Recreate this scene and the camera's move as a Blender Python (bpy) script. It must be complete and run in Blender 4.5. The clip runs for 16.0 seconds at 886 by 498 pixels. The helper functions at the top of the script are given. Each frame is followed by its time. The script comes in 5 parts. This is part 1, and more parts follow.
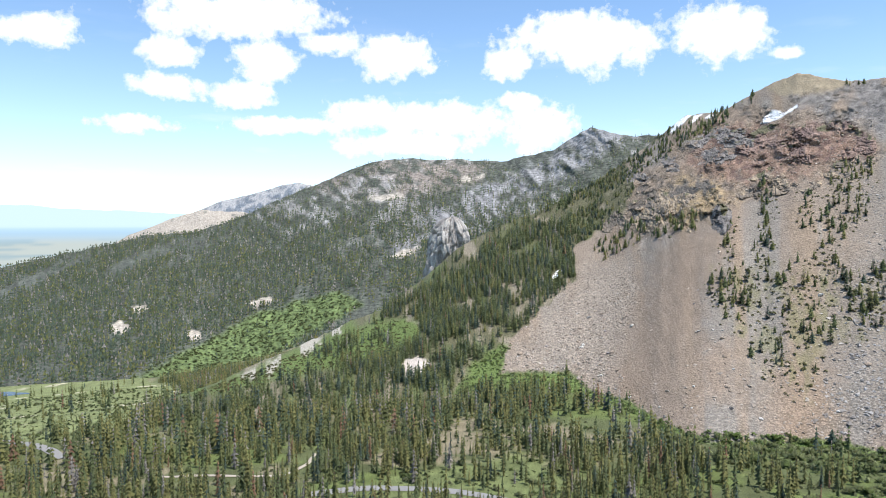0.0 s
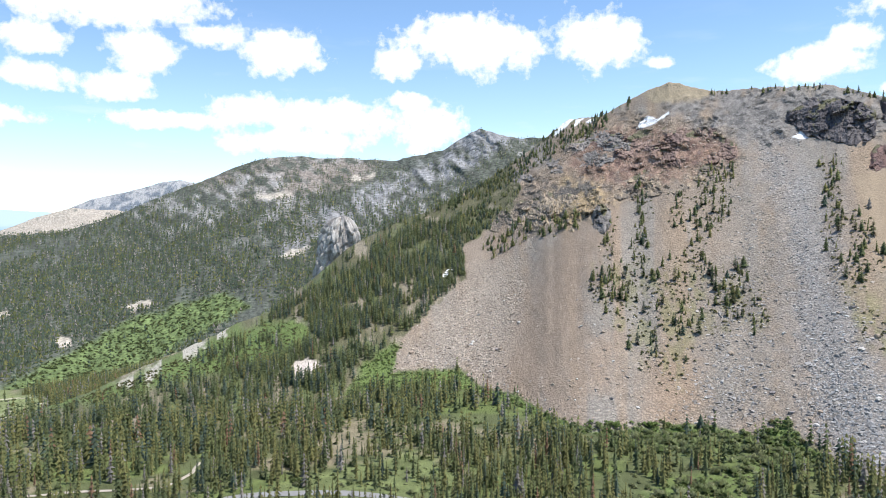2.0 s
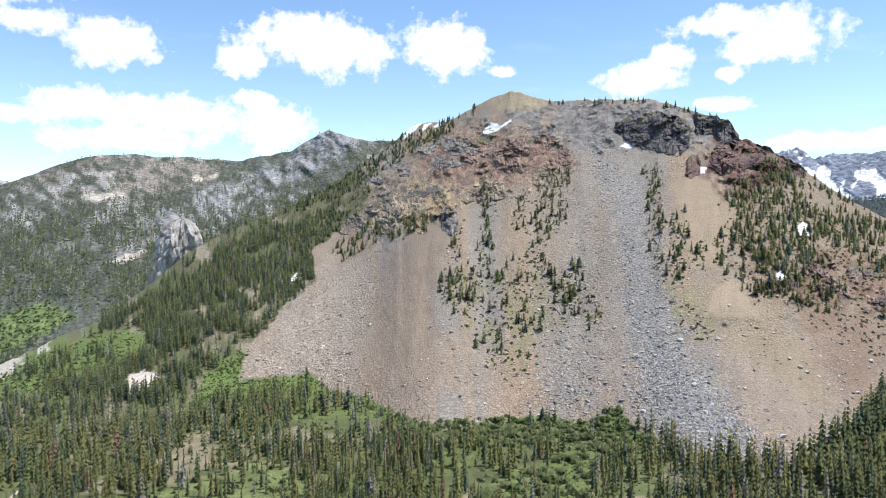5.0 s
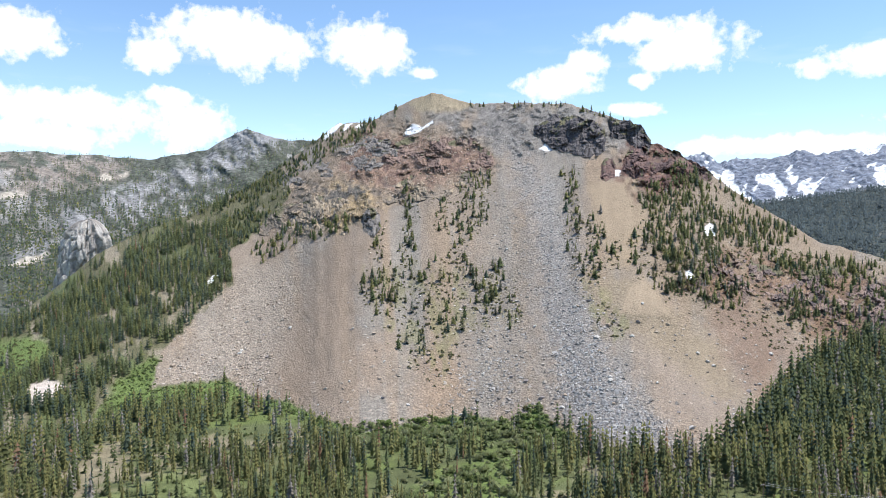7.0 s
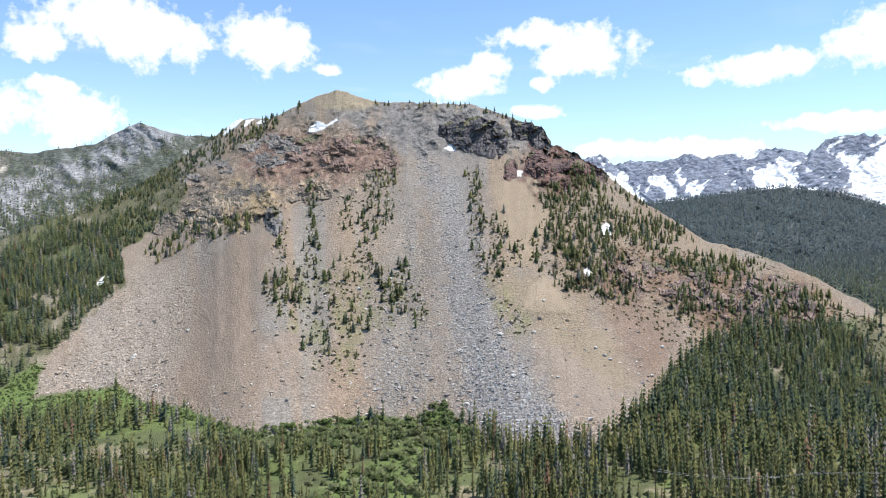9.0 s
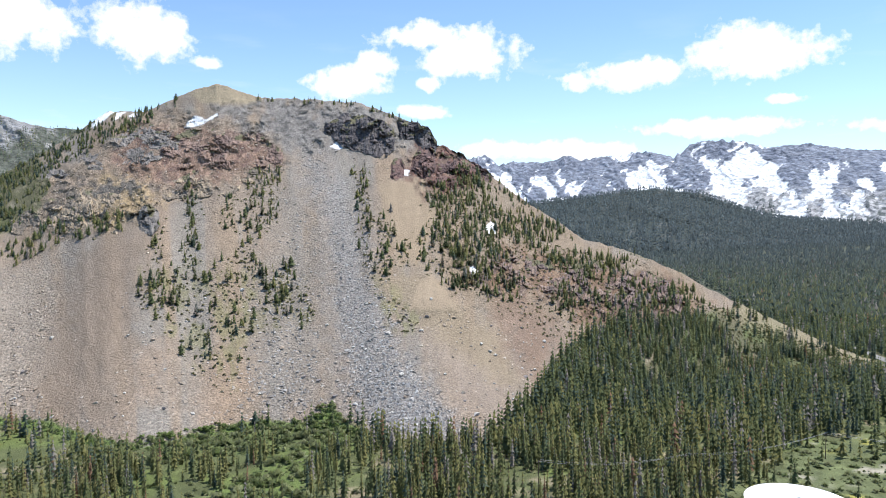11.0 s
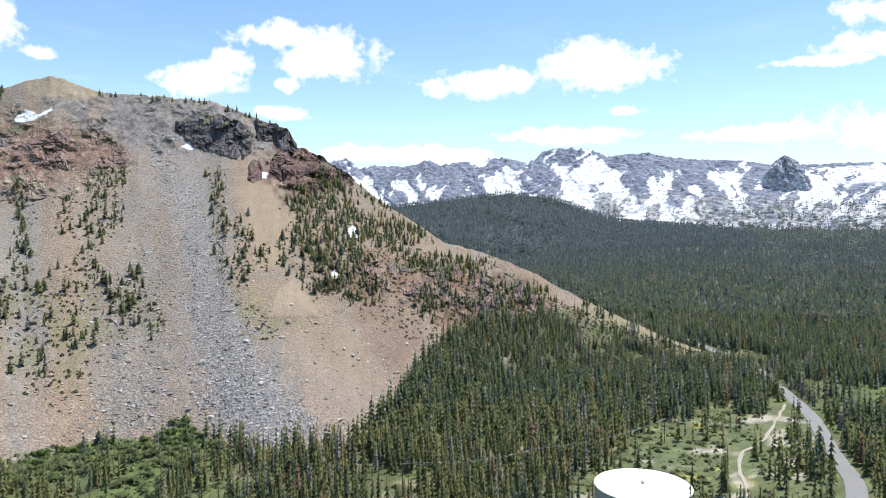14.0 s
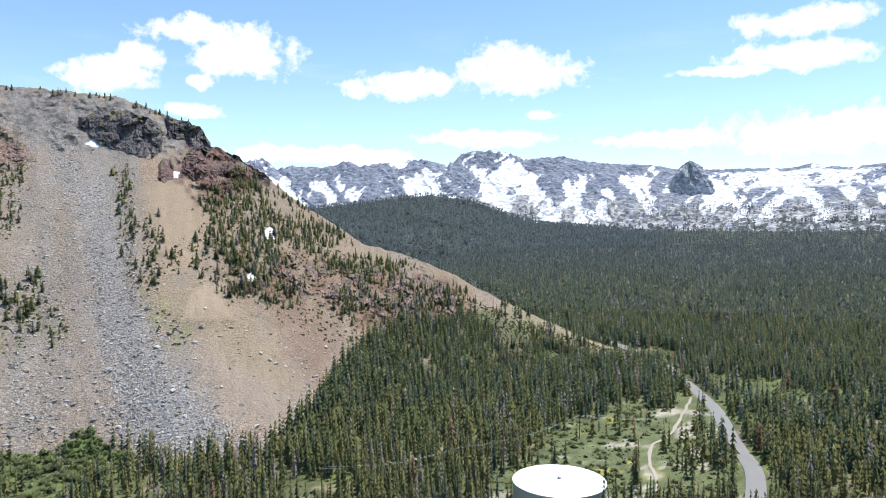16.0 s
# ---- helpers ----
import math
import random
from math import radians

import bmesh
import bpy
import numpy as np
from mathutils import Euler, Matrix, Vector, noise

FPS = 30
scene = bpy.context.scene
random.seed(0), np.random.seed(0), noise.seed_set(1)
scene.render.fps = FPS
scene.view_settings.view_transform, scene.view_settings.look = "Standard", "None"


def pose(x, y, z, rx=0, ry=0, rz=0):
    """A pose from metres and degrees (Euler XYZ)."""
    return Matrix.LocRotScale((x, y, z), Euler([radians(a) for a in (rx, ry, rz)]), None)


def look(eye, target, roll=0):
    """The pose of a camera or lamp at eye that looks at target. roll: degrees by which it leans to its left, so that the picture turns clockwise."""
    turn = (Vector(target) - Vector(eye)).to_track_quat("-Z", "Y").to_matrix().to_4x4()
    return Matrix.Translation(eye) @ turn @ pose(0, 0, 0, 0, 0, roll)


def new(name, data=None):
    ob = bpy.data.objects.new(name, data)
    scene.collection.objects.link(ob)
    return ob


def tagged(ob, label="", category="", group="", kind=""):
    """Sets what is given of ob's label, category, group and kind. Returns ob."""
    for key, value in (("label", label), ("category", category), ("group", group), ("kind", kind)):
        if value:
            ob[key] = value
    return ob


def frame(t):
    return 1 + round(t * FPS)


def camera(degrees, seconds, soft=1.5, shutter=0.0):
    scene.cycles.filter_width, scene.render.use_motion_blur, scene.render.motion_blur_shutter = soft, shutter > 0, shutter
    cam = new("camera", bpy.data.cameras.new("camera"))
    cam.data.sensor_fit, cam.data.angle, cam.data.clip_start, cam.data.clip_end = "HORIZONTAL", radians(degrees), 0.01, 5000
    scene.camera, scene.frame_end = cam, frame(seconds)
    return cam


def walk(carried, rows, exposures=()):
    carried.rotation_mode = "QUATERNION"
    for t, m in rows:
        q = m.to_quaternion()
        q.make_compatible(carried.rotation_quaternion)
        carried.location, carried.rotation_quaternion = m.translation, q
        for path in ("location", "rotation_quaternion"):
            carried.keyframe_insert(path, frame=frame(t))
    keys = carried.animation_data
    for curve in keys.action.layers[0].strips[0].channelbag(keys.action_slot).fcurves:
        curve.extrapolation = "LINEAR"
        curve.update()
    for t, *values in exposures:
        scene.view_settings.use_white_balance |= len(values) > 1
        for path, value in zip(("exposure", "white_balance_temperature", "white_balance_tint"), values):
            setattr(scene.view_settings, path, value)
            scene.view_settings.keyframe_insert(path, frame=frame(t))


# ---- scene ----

# The lookout hovers over the valley; bearings are degrees clockwise from +y, seen from above the origin.
EYE = 90.0
cam = camera(64.8, 16.0, soft=0.7)
PAN = [
    (0.0, 0.0, -2.18, 0.08), (0.5, -2.06, -2.20, 0.06), (1.0, -4.35, -2.22, 0.03), (1.5, -6.67, -2.23, -0.01),
    (2.0, -8.94, -2.24, 0.01), (2.5, -11.09, -2.22, -0.02), (3.0, -13.21, -2.17, -0.02), (3.5, -15.27, -2.11, -0.03),
    (4.0, -17.45, -2.08, -0.02), (6.5, -25.94, -1.96, 0.02), (7.0, -27.59, -1.95, 0.01), (7.5, -29.42, -1.96, 0.0),
    (8.0, -31.34, -1.97, -0.06), (8.5, -33.29, -2.02, -0.05), (9.0, -35.34, -2.03, -0.09), (11.5, -46.95, -2.04, -0.07),
    (12.0, -49.25, -1.96, -0.06), (12.5, -51.42, -1.94, -0.03), (13.0, -53.49, -1.89, 0.0), (13.5, -54.75, -1.84, 0.05),
    (14.0, -55.87, -1.78, 0.05), (14.5, -57.20, -1.73, 0.08), (15.0, -58.74, -1.70, 0.08), (15.5, -60.39, -1.70, 0.02),
    (16.0, -62.45, -1.65, -0.01),
]
walk(cam, [(t, pose(0, 0, EYE, 90 + pitch, roll, yaw)) for t, yaw, pitch, roll in PAN])

# ---- light ----
SUN_BEARING, SUN_HEIGHT = 112.0, 70.0
scene.view_settings.exposure = 0.35
SKY_GAIN, CLOUD_WHITE = (1.42, 1.55, 1.56), (7.2, 7.6, 8.0, 1)


def nodes_of(tree):
    def n(kind, **values):
        node = tree.nodes.new(kind)
        for key, value in values.items():
            node.inputs[key].default_value = value
        return node
    return n, tree.links.new


def math_node(tree, op, a, b=None, clamp=False):
    node = tree.nodes.new("ShaderNodeMath")
    node.operation, node.use_clamp = op, clamp
    for i, v in enumerate((a, b)):
        if v is None:
            continue
        if isinstance(v, (int, float)):
            node.inputs[i].default_value = v
        else:
            tree.links.new(v, node.inputs[i])
    return node.outputs[0]


world = bpy.data.worlds.new("sky")
scene.world = world
world.use_nodes = True
wt = world.node_tree
wt.nodes.clear()
wn, wl = nodes_of(wt)
sky = wt.nodes.new("ShaderNodeTexSky")
sky.sky_type, sky.sun_disc = "NISHITA", False
sky.sun_elevation, sky.sun_rotation = radians(SUN_HEIGHT), radians(SUN_BEARING)
sky.altitude, sky.air_density, sky.dust_density, sky.ozone_density = 2700, 1.0, 0.6, 1.0

# cumulus clouds: bearing, height, half width, half height, in degrees
CLOUDS = [(-30.6, 13.3, 2.8, 1.1), (-21.2, 12.6, 2.2, 1.1), (-15.8, 15.8, 7.2, 1.8), (-13.9, 12.7, 2.6, 1.6), (-9.3, 14.1, 2.7, 0.9), (-21.2, 10.3, 3.1, 1), (-16.3, 9.8, 2.7, 1.1), (-3.9, 13.4, 3.1, 1.9), (11.6, 14, 6.4, 2.2), (5.3, 12.6, 2.3, 1.1), (21.5, 13.8, 3.5, 2.2), (25.9, 12.2, 1, 0.5), (-23.6, 7.4, 3, 0.7), (-6.6, 8.6, 3.2, 1.3), (-12.9, 7.7, 5.4, 0.7), (-0.2, 8.2, 5.5, 1.6), (-2, 6.4, 6, 1.1), (7.8, 7.7, 2.9, 2), (6.7, 9.6, 1.9, 0.8), (36.8, 11.2, 2.8, 1.3), (39.3, 12.7, 1.7, 0.9), (43.1, 14.8, 3.3, 1.1), (46.2, 13.3, 3.9, 1.8), (43.3, 11.2, 1.1, 0.6), (42.5, 9, 2.2, 0.6), (59.2, 11.7, 4.5, 1.1), (55.4, 11.2, 1.3, 0.9), (62.9, 7.3, 2.7, 0.6), (53.9, 5.8, 6.6, 0.7), (68.7, 12.6, 4.5, 1.8), (70.7, 9.1, 1.6, 0.4), (52.2, 6, 6.8, 0.7), (66.4, 7.3, 5.7, 0.7), (89.9, 14.7, 4.5, 1), (88.8, 12.5, 4.6, 1), (85, 11.8, 4.2, 0.4), (91.7, 7, 8.9, 1.7), (81, 7, 5.6, 0.7)]
geo = wt.nodes.new("ShaderNodeTexCoord")
sep = wt.nodes.new("ShaderNodeSeparateXYZ")
wl(geo.outputs["Generated"], sep.inputs[0])
bearing = math_node(wt, "MULTIPLY", math_node(wt, "ARCTAN2", sep.outputs[0], sep.outputs[1]), 57.29578)
height = math_node(wt, "MULTIPLY", math_node(wt, "ARCSINE", sep.outputs[2]), 57.29578)
flat = wt.nodes.new("ShaderNodeCombineXYZ")
wl(bearing, flat.inputs[0])
wl(height, flat.inputs[1])


def sky_noise(scale, detail, rough, stretch=1.0):
    squash = wt.nodes.new("ShaderNodeVectorMath")
    squash.operation = "MULTIPLY"
    squash.inputs[1].default_value = (1.0, stretch, 1.0)
    wl(flat.outputs[0], squash.inputs[0])
    node = wn("ShaderNodeTexNoise", Scale=scale, Detail=detail, Roughness=rough)
    wl(squash.outputs[0], node.inputs["Vector"])
    return math_node(wt, "SUBTRACT", node.outputs[0], 0.5)


near_cloud = None
for cb, ch, cw, cy_ in CLOUDS:
    node = wt.nodes.new("ShaderNodeVectorMath")
    node.operation = "MULTIPLY_ADD"
    node.inputs[1].default_value = (1 / cw, 1 / cy_, 0)
    node.inputs[2].default_value = (-cb / cw, -ch / cy_, 0)
    wl(flat.outputs[0], node.inputs[0])
    size = wt.nodes.new("ShaderNodeVectorMath")
    size.operation = "LENGTH"
    wl(node.outputs[0], size.inputs[0])
    near_cloud = size.outputs["Value"] if near_cloud is None else math_node(wt, "SMOOTH_MIN", near_cloud, size.outputs["Value"])
    if near_cloud.node.type == "MATH":
        near_cloud.node.inputs[2].default_value = 0.25
puff = math_node(wt, "ADD", math_node(wt, "MULTIPLY", sky_noise(0.3, 3.0, 0.5), 1.9), math_node(wt, "MULTIPLY", sky_noise(1.1, 6.0, 0.6), 1.5))
body = math_node(wt, "SUBTRACT", math_node(wt, "ADD", puff, 1.16), near_cloud)
cover = math_node(wt, "MULTIPLY", body, 2.3, True)
# thin high streaks, and a milky band low over the horizon
streak = math_node(wt, "MULTIPLY", math_node(wt, "SUBTRACT", sky_noise(0.09, 5.0, 0.55, 5.0), 0.02), 3.0, True)
low = math_node(wt, "MULTIPLY", math_node(wt, "SUBTRACT", 17.0, height), 1 / 17.0, True)
streak = math_node(wt, "MULTIPLY", streak, math_node(wt, "MULTIPLY", low, 1.3, True))
haze = math_node(wt, "MULTIPLY", math_node(wt, "POWER", low, 1.8), 0.36)
veil = math_node(wt, "MAXIMUM", cover, math_node(wt, "MAXIMUM", math_node(wt, "MULTIPLY", streak, 0.75), haze))
mixed = wt.nodes.new("ShaderNodeMix")
mixed.data_type = "RGBA"
wl(veil, mixed.inputs["Factor"])
boost = wt.nodes.new("ShaderNodeVectorMath")
boost.operation = "MULTIPLY"
boost.inputs[1].default_value = SKY_GAIN
wl(sky.outputs[0], boost.inputs[0])
wl(boost.outputs[0], mixed.inputs["A"])
mixed.inputs["B"].default_value = CLOUD_WHITE
sky_out = wn("ShaderNodeBackground", Strength=0.12)
wl(mixed.outputs["Result"], sky_out.inputs["Color"])
wout = wt.nodes.new("ShaderNodeOutputWorld")
wl(sky_out.outputs[0], wout.inputs[0])

sun_data = bpy.data.lights.new("sun", "SUN")
sun_data.energy, sun_data.angle, sun_data.color = 4.6, radians(0.5), (1.0, 0.96, 0.9)
sun = new("sun", sun_data)
sb, sh = radians(SUN_BEARING), radians(SUN_HEIGHT)
sun_way = Vector((math.sin(sb) * math.cos(sh), math.cos(sb) * math.cos(sh), math.sin(sh)))
sun.matrix_world = look(sun_way * 500, (0, 0, 0))


# ---- noise, lines and regions ----
def hashed(i, j, seed):
    h = (i.astype(np.int64) * 374761393 + j.astype(np.int64) * 668265263 + seed * 974634777) & 0x7FFFFFFF
    h = ((h ^ (h >> 13)) * 1274126177) & 0x7FFFFFFF
    h = (h ^ (h >> 16)) & 0xFFFFFF
    return h / float(0xFFFFFF)


def value_noise(x, y, seed=0):
    """Smooth noise, -1 to 1."""
    x, y = np.asarray(x, float), np.asarray(y, float)
    i, j = np.floor(x), np.floor(y)
    fx, fy = x - i, y - j
    fx, fy = fx * fx * (3 - 2 * fx), fy * fy * (3 - 2 * fy)
    a, b = hashed(i, j, seed), hashed(i + 1, j, seed)
    c, d = hashed(i, j + 1, seed), hashed(i + 1, j + 1, seed)
    return 2 * ((a * (1 - fx) + b * fx) * (1 - fy) + (c * (1 - fx) + d * fx) * fy) - 1


def fbm(x, y, seed=0, octaves=4, gain=0.5):
    total, amp, norm = 0.0, 1.0, 0.0
    for k in range(octaves):
        total = total + amp * value_noise(x * 2 ** k, y * 2 ** k, seed + 31 * k)
        norm += amp
        amp *= gain
    return total / norm


def ridged(x, y, seed=0, octaves=4):
    total, amp, norm = 0.0, 1.0, 0.0
    for k in range(octaves):
        total = total + amp * (1 - np.abs(value_noise(x * 2 ** k, y * 2 ** k, seed + 17 * k)))
        norm += amp
        amp *= 0.5
    return total / norm


def cells(x, y, seed=0):
    """Blocks: distance to the joint between two blocks, and a number of its own for each block."""
    x, y = np.asarray(x, float), np.asarray(y, float)
    i, j = np.floor(x), np.floor(y)
    first, second, own = np.full(x.shape, 9.0), np.full(x.shape, 9.0), np.zeros(x.shape)
    for di in (-1, 0, 1):
        for dj in (-1, 0, 1):
            px, py = i + di + hashed(i + di, j + dj, seed), j + dj + hashed(i + di, j + dj, seed + 1)
            r = np.hypot(x - px, y - py)
            closer = r < first
            second = np.where(closer, first, np.minimum(second, r))
            own = np.where(closer, hashed(i + di, j + dj, seed + 2), own)
            first = np.minimum(first, r)
    return second - first, own


def ramp(x, a, b):
    t = np.clip((x - a) / (b - a), 0, 1)
    return t * t * (3 - 2 * t)


def line(points, x, column=1):
    p = np.array(points, float)
    return np.interp(x, p[:, 0], p[:, column])


def inside(poly, x, y, soft=0.3, rough=0.4, seed=5):
    """1 within an outline, 0 outside it, with an uneven edge."""
    p = np.array(poly, float)
    x, y = np.asarray(x, float), np.asarray(y, float)
    near = np.full(x.shape, 1e9)
    odd = np.zeros(x.shape, bool)
    for (x0, y0), (x1, y1) in zip(p, np.roll(p, -1, 0)):
        dx, dy = x1 - x0, y1 - y0
        t = np.clip(((x - x0) * dx + (y - y0) * dy) / (dx * dx + dy * dy + 1e-9), 0, 1)
        near = np.minimum(near, np.hypot(x - x0 - t * dx, y - y0 - t * dy))
        cross = (y0 > y) != (y1 > y)
        odd ^= cross & (x < x0 + (y - y0) * dx / (dy if abs(dy) > 1e-9 else 1e-9))
    d = np.where(odd, near, -near) + rough * fbm(x * 1.7, y * 1.7, seed, 4)
    return ramp(d, -soft, soft)


def xy(b, d):
    b = np.radians(b)
    return d * np.sin(b), d * np.cos(b)


# ---- meshes and materials ----
def mesh_of(name, verts, faces, tint=None, smooth=False, normals=None):
    """A mesh from arrays of corners and of triangles or quads; tint is a colour for each corner."""
    me = bpy.data.meshes.new(name)
    verts, faces = np.asarray(verts, np.float32), np.asarray(faces, np.int32)
    n, k = faces.shape
    me.vertices.add(len(verts))
    me.vertices.foreach_set("co", verts.ravel())
    me.loops.add(n * k)
    me.loops.foreach_set("vertex_index", faces.ravel())
    me.polygons.add(n)
    me.polygons.foreach_set("loop_start", np.arange(0, n * k, k, dtype=np.int32))
    me.polygons.foreach_set("use_smooth", np.full(n, smooth))
    if tint is not None:
        tint = np.asarray(tint)
        layer = me.color_attributes.new("tint", "FLOAT_COLOR", "POINT")
        layer.data.foreach_set("color", (tint if tint.shape[-1] == 4 else np.c_[tint, np.ones(len(verts))]).astype(np.float32).ravel())
    me.update(calc_edges=True)
    me.validate()
    if normals is not None:
        me.normals_split_custom_set_from_vertices(np.asarray(normals, np.float32))
    return me


def material(name, colour=(0.5, 0.5, 0.5), rough=0.9, tinted=False, grain=1.0, contrast=0.25, bump=0.3, bump_size=1.0,
             island=0.0, second=0.0, metal=0.0, thin=0.0, stones=0.0, stone_size=1.0):
    """Paint, stone, leaf or soil: a colour (or the tint of each corner) with variation at two sizes and fine relief."""
    m = bpy.data.materials.new(name)
    m.use_nodes = True
    t = m.node_tree
    n, link = nodes_of(t)
    bsdf = t.nodes["Principled BSDF"]
    bsdf.inputs["Roughness"].default_value, bsdf.inputs["Metallic"].default_value = rough, metal
    bsdf.inputs["Specular IOR Level"].default_value = 0.25
    place = t.nodes.new("ShaderNodeNewGeometry")
    if tinted:
        base = t.nodes.new("ShaderNodeVertexColor")
        base.layer_name = "tint"
        colour_out = base.outputs[0]
    else:
        rgb = t.nodes.new("ShaderNodeRGB")
        rgb.outputs[0].default_value = (*colour, 1)
        colour_out = rgb.outputs[0]
    fine = n("ShaderNodeTexNoise", Scale=1.0 / grain, Detail=6.0, Roughness=0.65)
    link(place.outputs["Position"], fine.inputs["Vector"])
    coarse = n("ShaderNodeTexNoise", Scale=0.07 / grain, Detail=3.0)
    link(place.outputs["Position"], coarse.inputs["Vector"])
    f = math_node(t, "MULTIPLY_ADD", fine.outputs[0], 2 * contrast)
    f.node.inputs[2].default_value = 1 - contrast
    c = math_node(t, "MULTIPLY_ADD", coarse.outputs[0], 2 * second)
    c.node.inputs[2].default_value = 1 - second
    factor = math_node(t, "MULTIPLY", f, c)
    if island:
        i = math_node(t, "MULTIPLY_ADD", place.outputs["Random Per Island"], 2 * island)
        i.node.inputs[2].default_value = 1 - island
        factor = math_node(t, "MULTIPLY", factor, i)
    for size, share in ((stone_size, 1.0), (stone_size * 2.7, 0.3)) if stones else ():
        # broken stones, each with a shade of its own
        cell = n("ShaderNodeTexVoronoi", Scale=1.0 / size)
        link(place.outputs["Position"], cell.inputs["Vector"])
        grey = t.nodes.new("ShaderNodeSeparateColor")
        link(cell.outputs["Color"], grey.inputs[0])
        q = math_node(t, "MULTIPLY_ADD", math_node(t, "POWER", grey.outputs[0], 1.4), 2.4 * stones * share)
        q.node.inputs[2].default_value = -stones * share
        q = math_node(t, "ADD", math_node(t, "MULTIPLY", q, base.outputs["Alpha"]) if tinted else q, 1.0)
        factor = math_node(t, "MULTIPLY", factor, q)
    scale = t.nodes.new("ShaderNodeVectorMath")
    scale.operation = "SCALE"
    link(colour_out, scale.inputs[0])
    link(factor, scale.inputs["Scale"])
    link(scale.outputs[0], bsdf.inputs["Base Color"])
    if thin:
        # leaves and needles let part of the sunlight through
        through_leaf = t.nodes.new("ShaderNodeBsdfTranslucent")
        both = t.nodes.new("ShaderNodeMixShader")
        both.inputs[0].default_value = thin
        link(scale.outputs[0], through_leaf.inputs[0])
        link(bsdf.outputs[0], both.inputs[1])
        link(through_leaf.outputs[0], both.inputs[2])
        link(both.outputs[0], t.nodes["Material Output"].inputs[0])
    if bump:
        relief = n("ShaderNodeTexNoise", Scale=1.0 / bump_size, Detail=5.0, Roughness=0.6)
        link(place.outputs["Position"], relief.inputs["Vector"])
        b = n("ShaderNodeBump", Strength=bump, Distance=bump_size)
        rise = relief.outputs[0]
        if stones:
            # the stones stand proud, rounded towards their joints
            dome = math_node(t, "MULTIPLY", cell.outputs["Distance"], -0.9)
            rise = math_node(t, "ADD", rise, math_node(t, "MULTIPLY", dome, base.outputs["Alpha"]) if tinted else dome)
        link(rise, b.inputs["Height"])
        link(b.outputs[0], bsdf.inputs["Normal"])
    return m


M_SCREE = material("scree_and_rock", tinted=True, grain=1.0, contrast=0.3, bump=0.8, bump_size=1.0, second=0.12, stones=0.42, stone_size=0.6)
M_GROUND = material("meadow_soil", tinted=True, grain=0.7, contrast=0.65, bump=0.7, bump_size=0.8, second=0.3)
M_FAR = material("far_mountain", tinted=True, grain=7.0, contrast=0.3, bump=0.6, bump_size=9.0, second=0.1, stones=0.18, stone_size=4.0)
M_RANGE = material("alpine_rock_and_snow", tinted=True, grain=22.0, contrast=0.25, bump=0.8, bump_size=26.0, second=0.05, stones=0.22, stone_size=16.0)
M_TREE = material("needles", tinted=True, rough=0.8, grain=0.4, contrast=0.6, bump=0.0, island=0.16, thin=0.45)
M_ROAD = material("worn_asphalt", (0.24, 0.235, 0.23), 0.9, grain=0.7, contrast=0.15, bump=0.1, second=0.1)
M_TANK = material("white_tank_paint", (0.78, 0.78, 0.76), 0.55, grain=2.0, contrast=0.05, bump=0.02, second=0.05)
M_STONE = material("loose_stone", tinted=True, grain=0.5, contrast=0.3, bump=0.4, bump_size=0.5, island=0.3)

# ---- the lie of the land ----
def ground_height(b, d):
    b, d = np.asarray(b, float), np.asarray(d, float)
    fall = ramp(b, 8, -22) * (b > -120)
    rise = ramp(b, 55, 80)
    z = -fall * (0.16 * np.clip(d - 330, 0, 600) + 0.045 * np.clip(d - 930, 0, 9000))
    z = z + rise * 90 * (np.clip(d - 560, 0, 3600) / 3000) ** 1.4
    x, y = xy(b, d)
    return z + 1.5 * fbm(x / 60, y / 60, 3) * ramp(d, 30, 200)


def ground_at(x, y):
    return ground_height(np.degrees(np.arctan2(x, y)), np.hypot(x, y))


def ground_distance(b, el):
    """How far off the ground lies that is seen at a bearing and an elevation below the level."""
    b, el = np.asarray(b, float), np.asarray(el, float)
    d = np.geomspace(150, 4500, 500)
    out = np.empty(b.size)
    for k, (bb, e) in enumerate(zip(b.ravel(), el.ravel())):
        seen = np.degrees(np.arctan2(ground_height(np.full(500, bb), d) - EYE, d))
        out[k] = d[min(np.argmax(seen > e), 499)]
    return out.reshape(b.shape)


def elevation_to_z(el, d):
    return EYE + d * np.tan(np.radians(el))


def smoothed(points, width, b0=-60.0, b1=130.0):
    """A line as a table of even steps, rounded off over a width of bearing."""
    bs = np.arange(b0, b1, 0.1)
    w = np.exp(-0.5 * (np.arange(-3 * width, 3 * width + 0.05, 0.1) / width) ** 2)
    vals = line(points, np.r_[np.full(len(w), b0), bs, np.full(len(w), b1)])
    vals = np.convolve(vals, w / w.sum(), "same")[len(w):-len(w)]
    return np.c_[bs, vals]


